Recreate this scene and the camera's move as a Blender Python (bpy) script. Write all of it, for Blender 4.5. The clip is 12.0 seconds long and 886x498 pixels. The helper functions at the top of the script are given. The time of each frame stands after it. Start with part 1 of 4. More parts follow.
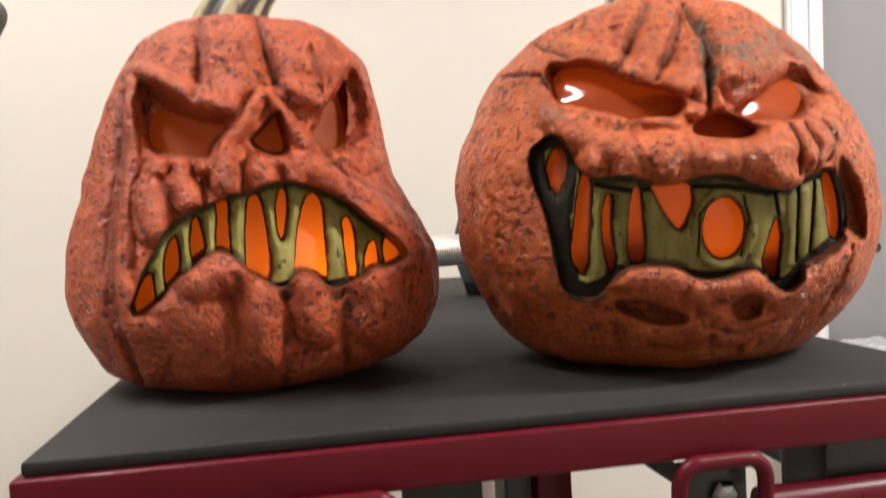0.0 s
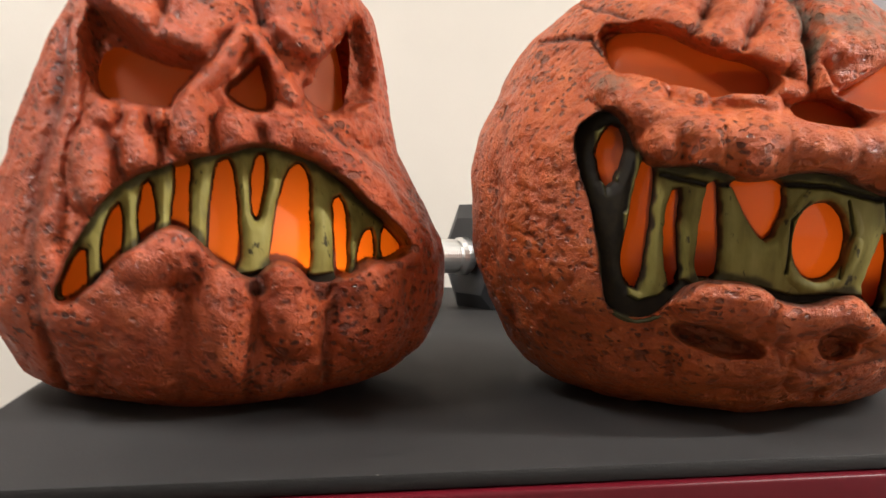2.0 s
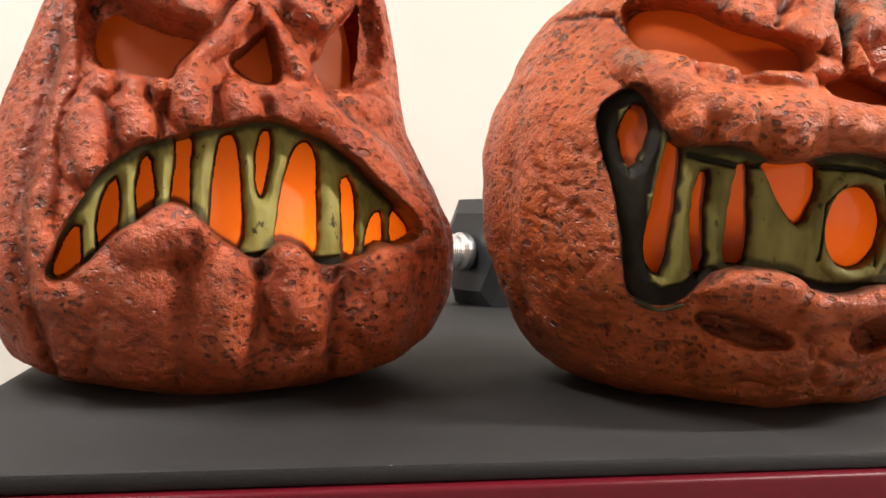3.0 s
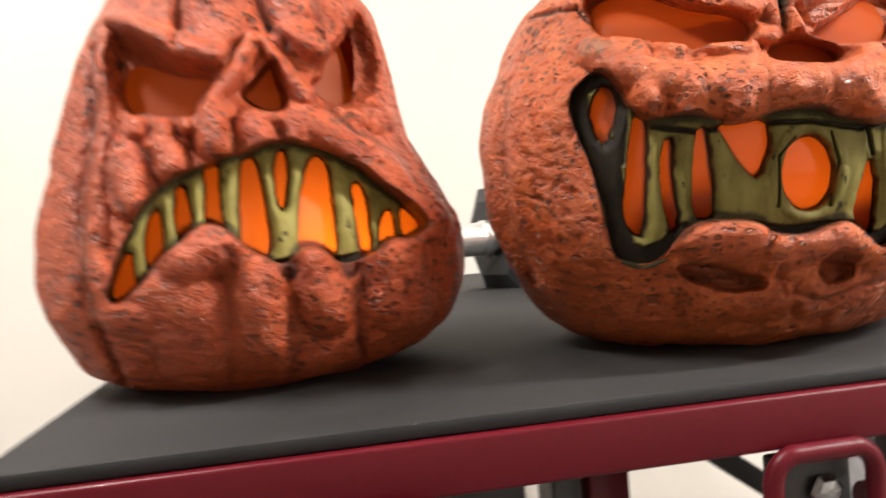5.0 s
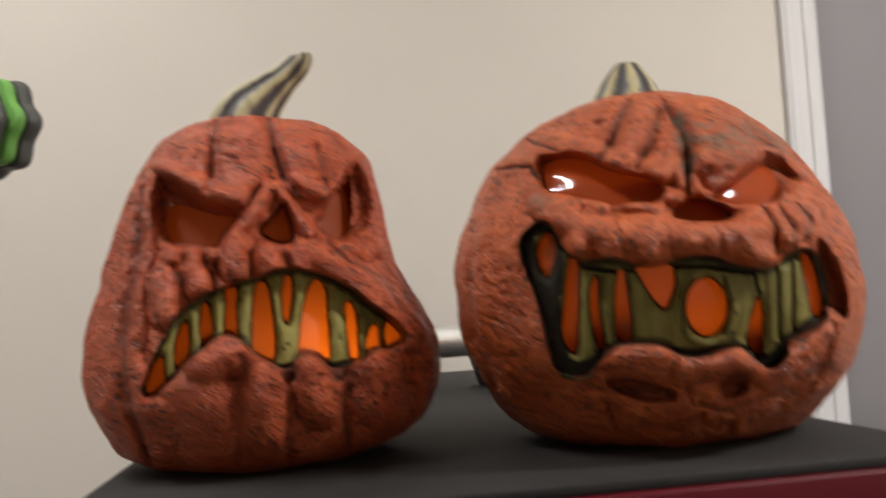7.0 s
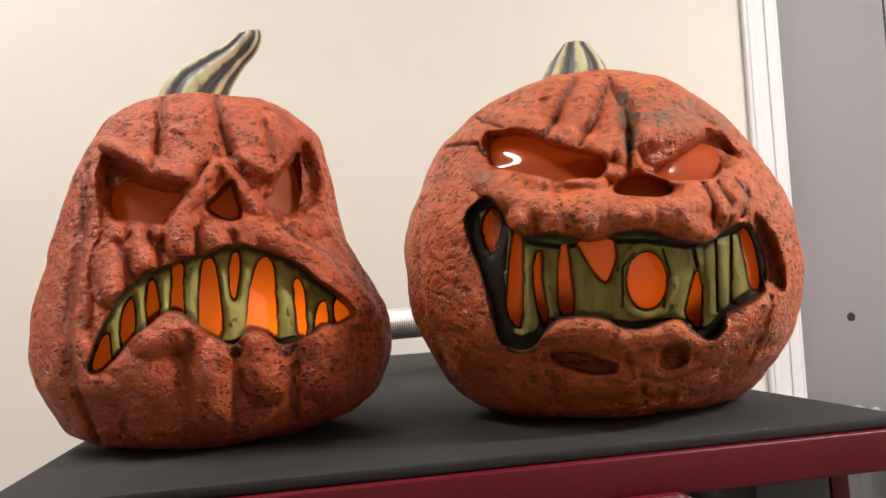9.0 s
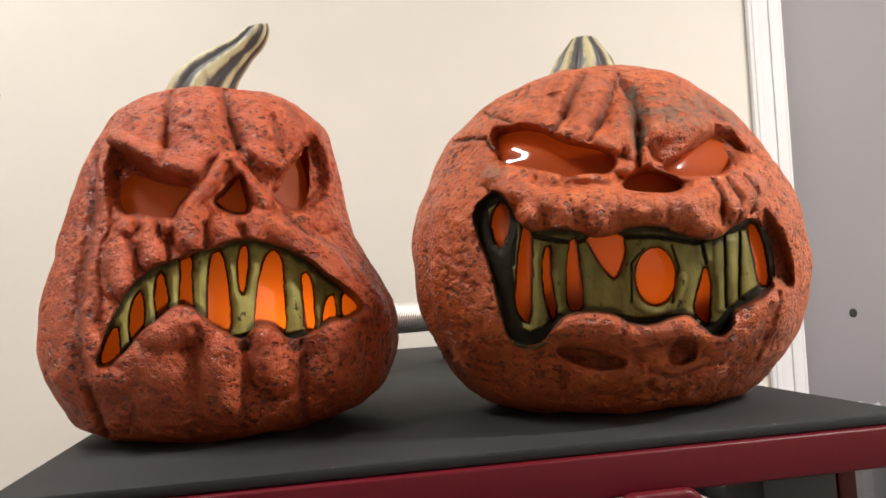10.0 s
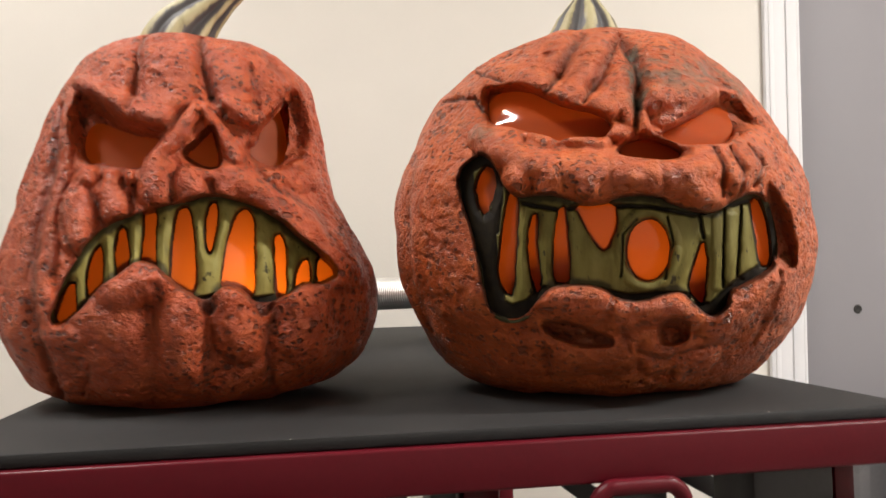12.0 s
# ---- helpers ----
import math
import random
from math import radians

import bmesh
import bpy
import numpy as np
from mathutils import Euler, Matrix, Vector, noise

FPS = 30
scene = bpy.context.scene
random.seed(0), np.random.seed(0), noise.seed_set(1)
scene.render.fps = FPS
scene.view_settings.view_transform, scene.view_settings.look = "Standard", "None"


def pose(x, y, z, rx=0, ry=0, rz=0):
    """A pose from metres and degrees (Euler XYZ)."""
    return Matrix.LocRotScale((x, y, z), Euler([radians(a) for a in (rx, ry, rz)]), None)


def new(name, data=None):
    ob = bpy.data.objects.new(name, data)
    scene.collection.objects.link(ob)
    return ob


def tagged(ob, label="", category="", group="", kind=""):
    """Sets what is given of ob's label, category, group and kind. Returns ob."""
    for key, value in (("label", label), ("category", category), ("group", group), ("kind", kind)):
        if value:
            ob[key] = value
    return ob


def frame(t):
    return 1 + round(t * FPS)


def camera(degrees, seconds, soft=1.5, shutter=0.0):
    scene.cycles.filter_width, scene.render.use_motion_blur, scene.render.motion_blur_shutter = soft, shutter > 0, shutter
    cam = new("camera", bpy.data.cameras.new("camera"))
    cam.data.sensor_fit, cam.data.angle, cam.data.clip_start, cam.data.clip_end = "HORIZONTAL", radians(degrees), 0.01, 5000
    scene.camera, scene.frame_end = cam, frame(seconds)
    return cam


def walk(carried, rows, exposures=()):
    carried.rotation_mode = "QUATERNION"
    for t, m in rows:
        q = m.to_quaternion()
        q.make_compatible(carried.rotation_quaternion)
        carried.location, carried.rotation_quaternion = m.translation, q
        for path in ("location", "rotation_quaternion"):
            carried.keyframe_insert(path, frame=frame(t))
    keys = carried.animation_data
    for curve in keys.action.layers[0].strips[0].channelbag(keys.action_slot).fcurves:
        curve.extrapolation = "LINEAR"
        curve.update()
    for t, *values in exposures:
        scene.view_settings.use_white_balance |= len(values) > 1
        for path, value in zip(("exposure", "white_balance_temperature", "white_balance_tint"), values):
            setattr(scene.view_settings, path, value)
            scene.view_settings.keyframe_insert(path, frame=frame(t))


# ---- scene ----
cam = camera(56.6, 12.0, shutter=0.9)
METRES, EYE, TILT, LEAN, TURN = 0.586, 0.671, -2.0, 3.0, -10.0
ROWS = [
    (0.0, 0.0, 0.0, 0.0, 0.0, 0.0, -0.0),
    (0.5, -0.0032, -0.0107, 0.0058, -0.63, 2.1, -0.07),
    (1.0, 0.0319, 0.0501, 0.0052, -1.98, 1.45, -0.65),
    (1.5, -0.0357, 0.1632, 0.0034, -1.55, 0.73, -0.98),
    (2.0, -0.0375, 0.2082, -0.0189, -1.68, 0.94, -3.97),
    (2.5, -0.0593, 0.2473, -0.0298, -2.33, 1.09, -4.74),
    (4.5, -0.0353, 0.2137, -0.0664, -2.92, 1.63, -4.25),
    (5.0, -0.0241, 0.1501, -0.0463, 0.48, 0.67, 1.97),
    (5.5, -0.0743, 0.0575, -0.0424, 4.51, 0.53, 2.01),
    (6.0, -0.0617, 0.0376, -0.0354, 3.87, 1.57, 1.25),
    (6.5, -0.0336, -0.0268, 0.0224, 3.85, 7.04, 0.34),
    (7.0, 0.0347, -0.0499, -0.0221, 1.66, 6.87, 0.47),
    (7.5, 0.0704, -0.0569, -0.0442, -0.19, 5.38, 2.45),
    (9.5, 0.0695, -0.0566, -0.0347, -0.13, 5.96, 0.59),
    (10.0, 0.0585, -0.0578, -0.0354, -0.17, 5.47, 0.65),
    (10.5, 0.0573, -0.0568, -0.0377, -0.23, 4.96, 0.46),
    (11.0, 0.0559, -0.0522, -0.0477, -0.15, 4.56, 0.27),
    (11.5, 0.0759, -0.0388, -0.0523, 0.02, 4.14, 0.16),
    (12.0, 0.0899, 0.0096, -0.0534, 0.03, 4.42, -1.58),
]
EXPOSURES = ((0.0, 0.3), (0.5, 0.0), (1.0, 0.14), (1.5, 0.45), (2.0, 0.25), (2.5, 0.5), (4.5, 0.56), (5.0, 0.75), (5.3, 0.5), (5.5, 0.35), (6.0, 0.1), (6.6, -0.25), (7.0, -0.45), (7.5, -0.02), (9.5, 0.12), (10.5, 0.17), (11.5, 0.25), (12.0, 0.1))
walk(cam, [(t, pose(0, 0, EYE, TILT, LEAN, TURN) @ pose(METRES * x, METRES * y, METRES * z, 90 + pitch, roll, yaw)) for t, x, y, z, yaw, pitch, roll in ROWS], EXPOSURES)

# ---------------------------------------------------------------- light
world = bpy.data.worlds.new("room_air")
scene.world = world
world.use_nodes = True
world.node_tree.nodes["Background"].inputs[0].default_value = (0.9, 0.86, 0.8, 1)
world.node_tree.nodes["Background"].inputs[1].default_value = 0.02


def area_lamp(name, size_x, size_y, watts, colour, m):
    data = bpy.data.lights.new(name, "AREA")
    data.shape, data.size, data.size_y, data.energy, data.color = "RECTANGLE", size_x, size_y, watts, colour
    ob = new(name, data)
    ob.matrix_world = m
    return ob


def glow(name, watts, colour, radius, place):
    data = bpy.data.lights.new(name, "POINT")
    data.energy, data.color, data.shadow_soft_size = watts, colour, radius
    ob = new(name, data)
    ob.location = place
    return ob


CEILING = 2.45
LAMPS = ((-0.90, 0.50, 0.0, 38), (2.13, -0.33, 90.0, 106))
for x, y, turn, watts in LAMPS:
    area_lamp("tube_lamp", 0.04, 1.15, watts, (1.0, 0.98, 0.945), pose(x, y, CEILING - 0.06, 0, 0, turn))
glow("candle_lamp", 0.27, (1.0, 0.50, 0.075), 0.010, (0.006, 0.648, 0.616))
glow("candle_lamp", 0.27, (1.0, 0.50, 0.08), 0.012, (0.282, 0.577, 0.614))


# ---------------------------------------------------------------- materials
def material(name):
    m = bpy.data.materials.new(name)
    m.use_nodes = True
    return m, m.node_tree, m.node_tree.nodes["Principled BSDF"]


def node(tree, kind, **values):
    n = tree.nodes.new(kind)
    for key, value in values.items():
        n.inputs[key.replace("_", " ")].default_value = value
    return n


def ramp(tree, source, stops):
    n = tree.nodes.new("ShaderNodeValToRGB")
    el = n.color_ramp.elements
    el[0].position, el[0].color = stops[0][0], (*stops[0][1], 1)
    el[1].position, el[1].color = stops[-1][0], (*stops[-1][1], 1)
    for at, c in stops[1:-1]:
        el.new(at).color = (*c, 1)
    tree.links.new(source, n.inputs[0])
    return n.outputs[0]


def mixed(tree, how, factor, a, b):
    n = tree.nodes.new("ShaderNodeMix")
    n.data_type, n.blend_type = "RGBA", how
    for value, socket in ((factor, n.inputs[0]), (a, n.inputs[6]), (b, n.inputs[7])):
        if isinstance(value, bpy.types.NodeSocket):
            tree.links.new(value, socket)
        elif isinstance(value, tuple):
            socket.default_value = (*value, 1)
        else:
            socket.default_value = value
    return n.outputs[2]


def maths(tree, how, a, b, clamp=False):
    n = tree.nodes.new("ShaderNodeMath")
    n.operation, n.use_clamp = how, clamp
    for value, socket in ((a, n.inputs[0]), (b, n.inputs[1])):
        if isinstance(value, bpy.types.NodeSocket):
            tree.links.new(value, socket)
        else:
            socket.default_value = value
    return n.outputs[0]


def attribute(tree, name):
    n = tree.nodes.new("ShaderNodeAttribute")
    n.attribute_name = name
    return n.outputs["Fac"]


def coords(tree, stretch=None):
    n = tree.nodes.new("ShaderNodeTexCoord")
    if stretch is None:
        return n.outputs["Object"]
    s = tree.nodes.new("ShaderNodeMapping")
    s.inputs["Scale"].default_value = stretch
    tree.links.new(n.outputs["Object"], s.inputs[0])
    return s.outputs[0]


def noise_of(tree, where, scale, detail=4.0, rough=0.55):
    n = node(tree, "ShaderNodeTexNoise", Scale=scale, Detail=detail, Roughness=rough)
    tree.links.new(where, n.inputs["Vector"])
    return n.outputs["Fac"]


def bumped(tree, shader, height, strength, distance, below=None):
    n = node(tree, "ShaderNodeBump", Strength=strength, Distance=distance)
    tree.links.new(height, n.inputs["Height"])
    if below is not None:
        tree.links.new(below, n.inputs["Normal"])
    tree.links.new(n.outputs[0], shader.inputs["Normal"])
    return n.outputs[0]


def plain(name, colour, rough, metal=0.0, grain=40.0, vary=0.12, bump=0.0003, coat=0.0, streak=None):
    """Paint, rubber or metal with mottling at two scales and a fine relief."""
    m, tree, shader = material(name)
    where = coords(tree, streak)
    coarse, fine = noise_of(tree, where, grain / 6), noise_of(tree, where, grain * 4)
    both = mixed(tree, "MIX", 0.4, coarse, fine)
    dark, light = tuple(c * (1 - vary) for c in colour), tuple(min(1.0, c * (1 + vary)) for c in colour)
    tree.links.new(ramp(tree, both, ((0.3, dark), (0.7, light))), shader.inputs["Base Color"])
    tree.links.new(ramp(tree, coarse, ((0.3, (rough * 0.85,) * 3), (0.7, (min(1, rough * 1.15),) * 3))), shader.inputs["Roughness"])
    shader.inputs["Metallic"].default_value = metal
    shader.inputs["Coat Weight"].default_value = coat
    bumped(tree, shader, fine, 0.5, bump)
    return m


def pumpkin_paint(name, base, light, dark):
    """Matt orange-painted pitted foam, with brown wash and painted shade in the pits, and black and painted shade
    brushed into the carving.
    """
    m, tree, shader = material(name)
    where = coords(tree)
    broad, mid, fine = noise_of(tree, where, 14), noise_of(tree, where, 75, 5), noise_of(tree, where, 420, 3)
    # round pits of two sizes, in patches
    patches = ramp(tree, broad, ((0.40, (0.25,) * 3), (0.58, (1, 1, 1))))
    warp = tree.nodes.new("ShaderNodeVectorMath")
    warp.operation = "ADD"
    shake = node(tree, "ShaderNodeTexNoise", Scale=160, Detail=2)
    tree.links.new(where, shake.inputs["Vector"])
    small_shake = tree.nodes.new("ShaderNodeVectorMath")
    small_shake.operation, small_shake.inputs["Scale"].default_value = "SCALE", 0.0065
    tree.links.new(shake.outputs["Color"], small_shake.inputs[0])
    tree.links.new(coords(tree, (1, 1, 1.35)), warp.inputs[0])
    tree.links.new(small_shake.outputs[0], warp.inputs[1])
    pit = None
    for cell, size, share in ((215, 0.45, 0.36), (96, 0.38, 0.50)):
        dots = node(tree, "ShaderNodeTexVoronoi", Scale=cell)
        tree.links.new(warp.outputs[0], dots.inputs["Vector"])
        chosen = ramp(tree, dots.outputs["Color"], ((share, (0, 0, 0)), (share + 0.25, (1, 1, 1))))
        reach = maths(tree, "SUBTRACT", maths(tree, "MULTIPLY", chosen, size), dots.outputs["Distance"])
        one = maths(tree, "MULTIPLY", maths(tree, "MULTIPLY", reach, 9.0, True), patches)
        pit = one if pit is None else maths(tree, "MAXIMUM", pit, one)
    crumple = noise_of(tree, coords(tree, (1, 1, 1.3)), 120, 6, 0.68)
    colour = ramp(tree, mid, ((0.25, dark), (0.5, base), (0.75, light)))
    colour = mixed(tree, "MULTIPLY", 0.35, colour, ramp(tree, broad, ((0.3, (0.62, 0.55, 0.5)), (0.6, (1, 1, 1)))))
    # pits browned, partly as wash, partly as shade put into the colour
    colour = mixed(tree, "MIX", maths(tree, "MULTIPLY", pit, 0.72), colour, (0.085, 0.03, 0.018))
    colour = mixed(tree, "MULTIPLY", 0.5, colour, ramp(tree, crumple, ((0.34, (0.5, 0.42, 0.4)), (0.52, (1, 1, 1)))))
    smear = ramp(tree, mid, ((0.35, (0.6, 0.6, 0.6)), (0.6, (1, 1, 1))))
    ink_shade = maths(tree, "MULTIPLY", attribute(tree, "ink_shade"), smear, True)
    colour = mixed(tree, "MIX", ink_shade, colour, (0.018, 0.011, 0.009))
    moss = maths(tree, "MULTIPLY", attribute(tree, "moss"), ramp(tree, mid, ((0.42, (0, 0, 0)), (0.58, (1, 1, 1)))), True)
    colour = mixed(tree, "MIX", moss, colour, (0.10, 0.085, 0.055))
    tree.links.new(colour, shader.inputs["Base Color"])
    tree.links.new(ramp(tree, mid, ((0.3, (0.30,) * 3), (0.7, (0.46,) * 3))), shader.inputs["Roughness"])
    shader.inputs["Specular IOR Level"].default_value = 0.6
    relief = maths(tree, "SUBTRACT", maths(tree, "ADD", mid, maths(tree, "MULTIPLY", crumple, 0.6)), maths(tree, "MULTIPLY", pit, 0.85))
    first = bumped(tree, shader, relief, 1.0, 0.0060)
    bumped(tree, shader, fine, 0.4, 0.0012, first)
    return m


def lantern_plastic(name, colour, through_colour, rough):
    """Thin orange plastic that lets the candle inside shine through."""
    m, tree, shader = material(name)
    where = coords(tree)
    cloud = noise_of(tree, where, 22, 3)
    tint = ramp(tree, cloud, ((0.3, tuple(c * 0.86 for c in colour)), (0.7, colour)))
    tree.links.new(tint, shader.inputs["Base Color"])
    shader.inputs["Roughness"].default_value = rough
    shader.inputs["Specular IOR Level"].default_value = 0.5
    bumped(tree, shader, noise_of(tree, where, 30, 2), 0.1, 0.002)
    pass_on = tree.nodes.new("ShaderNodeBsdfTranslucent")
    pass_on.inputs[0].default_value = (*through_colour, 1)
    mix = tree.nodes.new("ShaderNodeMixShader")
    mix.inputs[0].default_value = 0.42
    tree.links.new(shader.outputs[0], mix.inputs[1])
    tree.links.new(pass_on.outputs[0], mix.inputs[2])
    tree.links.new(mix.outputs[0], tree.nodes["Material Output"].inputs[0])
    return m


def tooth_paint(name, shade):
    m, tree, shader = material(name)
    where = coords(tree)
    long = noise_of(tree, coords(tree, (1, 1, 0.25)), 90, 4)
    colour = ramp(tree, long, [(at, tuple(shade * v for v in c)) for at, c in ((0.28, (0.17, 0.138, 0.034)), (0.5, (0.30, 0.25, 0.066)), (0.75, (0.40, 0.35, 0.115)))])
    colour = mixed(tree, "MULTIPLY", 0.6, colour, ramp(tree, noise_of(tree, where, 35), ((0.3, (0.6, 0.6, 0.5)), (0.6, (1, 1, 1)))))
    ink_shade = maths(tree, "MULTIPLY", attribute(tree, "ink_shade"), ramp(tree, noise_of(tree, where, 160), ((0.3, (0.93,) * 3), (0.6, (1, 1, 1)))), True)
    fleck = ramp(tree, noise_of(tree, coords(tree, (1, 1, 0.6)), 150, 3, 0.6), ((0.63, (0, 0, 0)), (0.70, (0.85,) * 3)))
    colour = mixed(tree, "MIX", maths(tree, "MAXIMUM", ink_shade, fleck), colour, (0.014, 0.010, 0.007))
    tree.links.new(colour, shader.inputs["Base Color"])
    shader.inputs["Roughness"].default_value = 0.6
    shader.inputs["Specular IOR Level"].default_value = 0.22
    bumped(tree, shader, long, 0.5, 0.0012)
    return m


def stem_paint(name):
    m, tree, shader = material(name)
    blot = noise_of(tree, coords(tree, (1, 1, 0.4)), 70, 4)
    ridge = maths(tree, "ADD", attribute(tree, "ridge"), maths(tree, "MULTIPLY", maths(tree, "SUBTRACT", blot, 0.5), 1.6))
    colour = ramp(tree, ridge, ((0.22, (0.06, 0.054, 0.054)), (0.50, (0.11, 0.095, 0.085)), (0.62, (0.30, 0.255, 0.13)), (0.9, (0.47, 0.41, 0.23))))
    tree.links.new(colour, shader.inputs["Base Color"])
    shader.inputs["Roughness"].default_value = 0.5
    bumped(tree, shader, blot, 0.5, 0.0015)
    return m


def wall_paint(name, colour, blotch):
    m, tree, shader = material(name)
    where = coords(tree)
    stain = noise_of(tree, where, 1.6, 6, 0.6)
    peel = noise_of(tree, where, 210, 3)
    tree.links.new(ramp(tree, stain, ((0.3, tuple(c * (1 - blotch) for c in colour)), (0.62, colour))), shader.inputs["Base Color"])
    shader.inputs["Roughness"].default_value = 0.62
    bumped(tree, shader, peel, 0.15, 0.0010)
    return m


def mat_rubber(name):
    """Black crumb rubber: a fine pebble, dust in pale smears and a few pale crumbs."""
    m, tree, shader = material(name)
    where = coords(tree)
    dust, crumb = noise_of(tree, where, 5, 6, 0.65), noise_of(tree, where, 900, 2)
    specks = node(tree, "ShaderNodeTexVoronoi", Scale=60)
    tree.links.new(where, specks.inputs["Vector"])
    rare = maths(tree, "MULTIPLY", maths(tree, "LESS_THAN", specks.outputs["Distance"], 0.03),
                 ramp(tree, specks.outputs["Color"], ((0.86, (0, 0, 0)), (0.88, (1, 1, 1)))))
    colour = ramp(tree, dust, ((0.3, (0.012, 0.0114, 0.0114)), (0.7, (0.030, 0.028, 0.0275))))
    colour = mixed(tree, "MULTIPLY", 0.5, colour, ramp(tree, crumb, ((0.3, (0.55,) * 3), (0.6, (1, 1, 1)))))
    colour = mixed(tree, "MIX", rare, colour, (0.45, 0.42, 0.38))
    tree.links.new(colour, shader.inputs["Base Color"])
    shader.inputs["Roughness"].default_value = 0.68
    shader.inputs["Specular IOR Level"].default_value = 0.34
    bumped(tree, shader, crumb, 0.6, 0.0006)
    return m


def glowing(name, colour, strength):
    m, tree, shader = material(name)
    shader.inputs["Base Color"].default_value = (*colour, 1)
    shader.inputs["Emission Color"].default_value = (*colour, 1)
    shader.inputs["Emission Strength"].default_value = strength
    return m


M_SHELL_A = pumpkin_paint("pear_shell_paint", (0.545, 0.091, 0.023), (0.625, 0.127, 0.035), (0.435, 0.062, 0.016))
M_SHELL_B = pumpkin_paint("round_shell_paint", (0.59, 0.113, 0.023), (0.67, 0.158, 0.036), (0.475, 0.079, 0.016))
M_LINER_A = lantern_plastic("pear_liner_plastic", (0.36, 0.085, 0.03), (0.9, 0.30, 0.05), 0.62)
M_LINER_B = lantern_plastic("round_liner_plastic", (0.58, 0.11, 0.03), (0.85, 0.24, 0.04), 0.05)
M_TOOTH_A = tooth_paint("green_tooth_paint", 1.0)
# same teeth coloured darker, for the shade under the round lantern's lip
M_TOOTH_B = tooth_paint("shaded_tooth_paint", 0.66)
M_STEM = stem_paint("stem_paint")
M_WALL = wall_paint("cream_wall_paint", (0.73, 0.68, 0.615), 0.06)
M_TRIM = wall_paint("white_trim_paint", (0.76, 0.745, 0.755), 0.04)
M_DOOR = wall_paint("grey_door_paint", (0.27, 0.254, 0.269), 0.06)
M_CEILING = wall_paint("ceiling_paint", (0.78, 0.75, 0.70), 0.05)
M_FLOOR = plain("floor_vinyl", (0.14, 0.125, 0.11), 0.5, grain=30)
M_MAT = mat_rubber("mat_rubber")
# rubber without dust, coloured darker to carry the shade on the mat's sides
M_MAT_EDGE = plain("shaded_rubber_edge", (0.0075, 0.007, 0.0075), 0.7, grain=160, vary=0.3)
M_RED = plain("red_powder_coat", (0.098, 0.0048, 0.0105), 0.36, grain=60, vary=0.10, bump=0.0002, coat=0.03)
M_RED.node_tree.nodes["Principled BSDF"].inputs["Specular IOR Level"].default_value = 0.2
M_POST = plain("worn_red_paint", (0.36, 0.035, 0.045), 0.42, grain=40, vary=0.12)
M_BLACK = plain("black_steel", (0.02, 0.019, 0.02), 0.4, grain=60, vary=0.2)
M_GREY = plain("grey_steel", (0.17, 0.17, 0.17), 0.45, grain=50, vary=0.12)
M_CHROME = plain("chrome", (0.9, 0.89, 0.87), 0.34, metal=1.0, grain=80, vary=0.05, bump=0.0001)
M_NUT = plain("worn_zinc", (0.35, 0.35, 0.36), 0.25, metal=1.0, grain=120, vary=0.3, bump=0.0002)
M_IRON = plain("grey_rubber_head", (0.03, 0.03, 0.033), 0.5, grain=70, vary=0.15)
M_GREEN = plain("green_rubber", (0.17, 0.42, 0.09), 0.45, grain=60)
M_PINK = plain("dull_pink_rubber", (0.40, 0.09, 0.12), 0.45, grain=60)
M_DARK = plain("dark_rubber", (0.085, 0.085, 0.078), 0.5, grain=60)
M_FILM = plain("white_film", (0.42, 0.41, 0.43), 0.3, grain=30, vary=0.08)
M_BIN = plain("grey_bin_plastic", (0.40, 0.41, 0.40), 0.35, grain=30)
M_TUBE = glowing("light_diffuser", (1.0, 0.96, 0.90), 14.0)
M_BACK = wall_paint("taupe_wall_paint", (0.64, 0.59, 0.54), 0.08)
M_HOLE = plain("dark_hole", (0.02, 0.018, 0.016), 0.8)


# ---------------------------------------------------------------- mesh helpers
def thing(name, label, category, place=(0, 0, 0), group="", turn=0.0):
    ob = new(name)
    ob.empty_display_size = 0.05
    ob.matrix_basis = pose(*place, 0, 0, turn)
    return tagged(ob, label, category, group)


def part(name, bm, mat, parent=None, label="", smooth=True):
    mesh = bpy.data.meshes.new(name)
    bm.to_mesh(mesh)
    bm.free()
    mesh.materials.append(mat)
    if smooth:
        mesh.polygons.foreach_set("use_smooth", [True] * len(mesh.polygons))
        mesh.set_sharp_from_angle(angle=radians(38))
    ob = new(name, mesh)
    ob.parent = parent
    return tagged(ob, label)


def box(bm, lo, hi, bevel=0.0, turn=None, segments=2):
    made = bmesh.ops.create_cube(bm, size=1.0)["verts"]
    size = [b - a for a, b in zip(lo, hi)]
    mid = Vector([(a + b) / 2 for a, b in zip(lo, hi)])
    for v in made:
        v.co = Vector([c * s for c, s in zip(v.co, size)])
    if bevel:
        edges = list({e for v in made for e in v.link_edges})
        made = list({v for f in bmesh.ops.bevel(bm, geom=edges, offset=bevel, segments=segments, affect="EDGES", profile=0.5)["faces"] for v in f.verts} | {v for v in made if v.is_valid})
    for v in made:
        v.co = (turn @ v.co if turn is not None else v.co) + mid
    return bm


def block(lo, hi, bevel=0.0, turn=None, segments=2):
    return box(bmesh.new(), lo, hi, bevel, turn, segments)


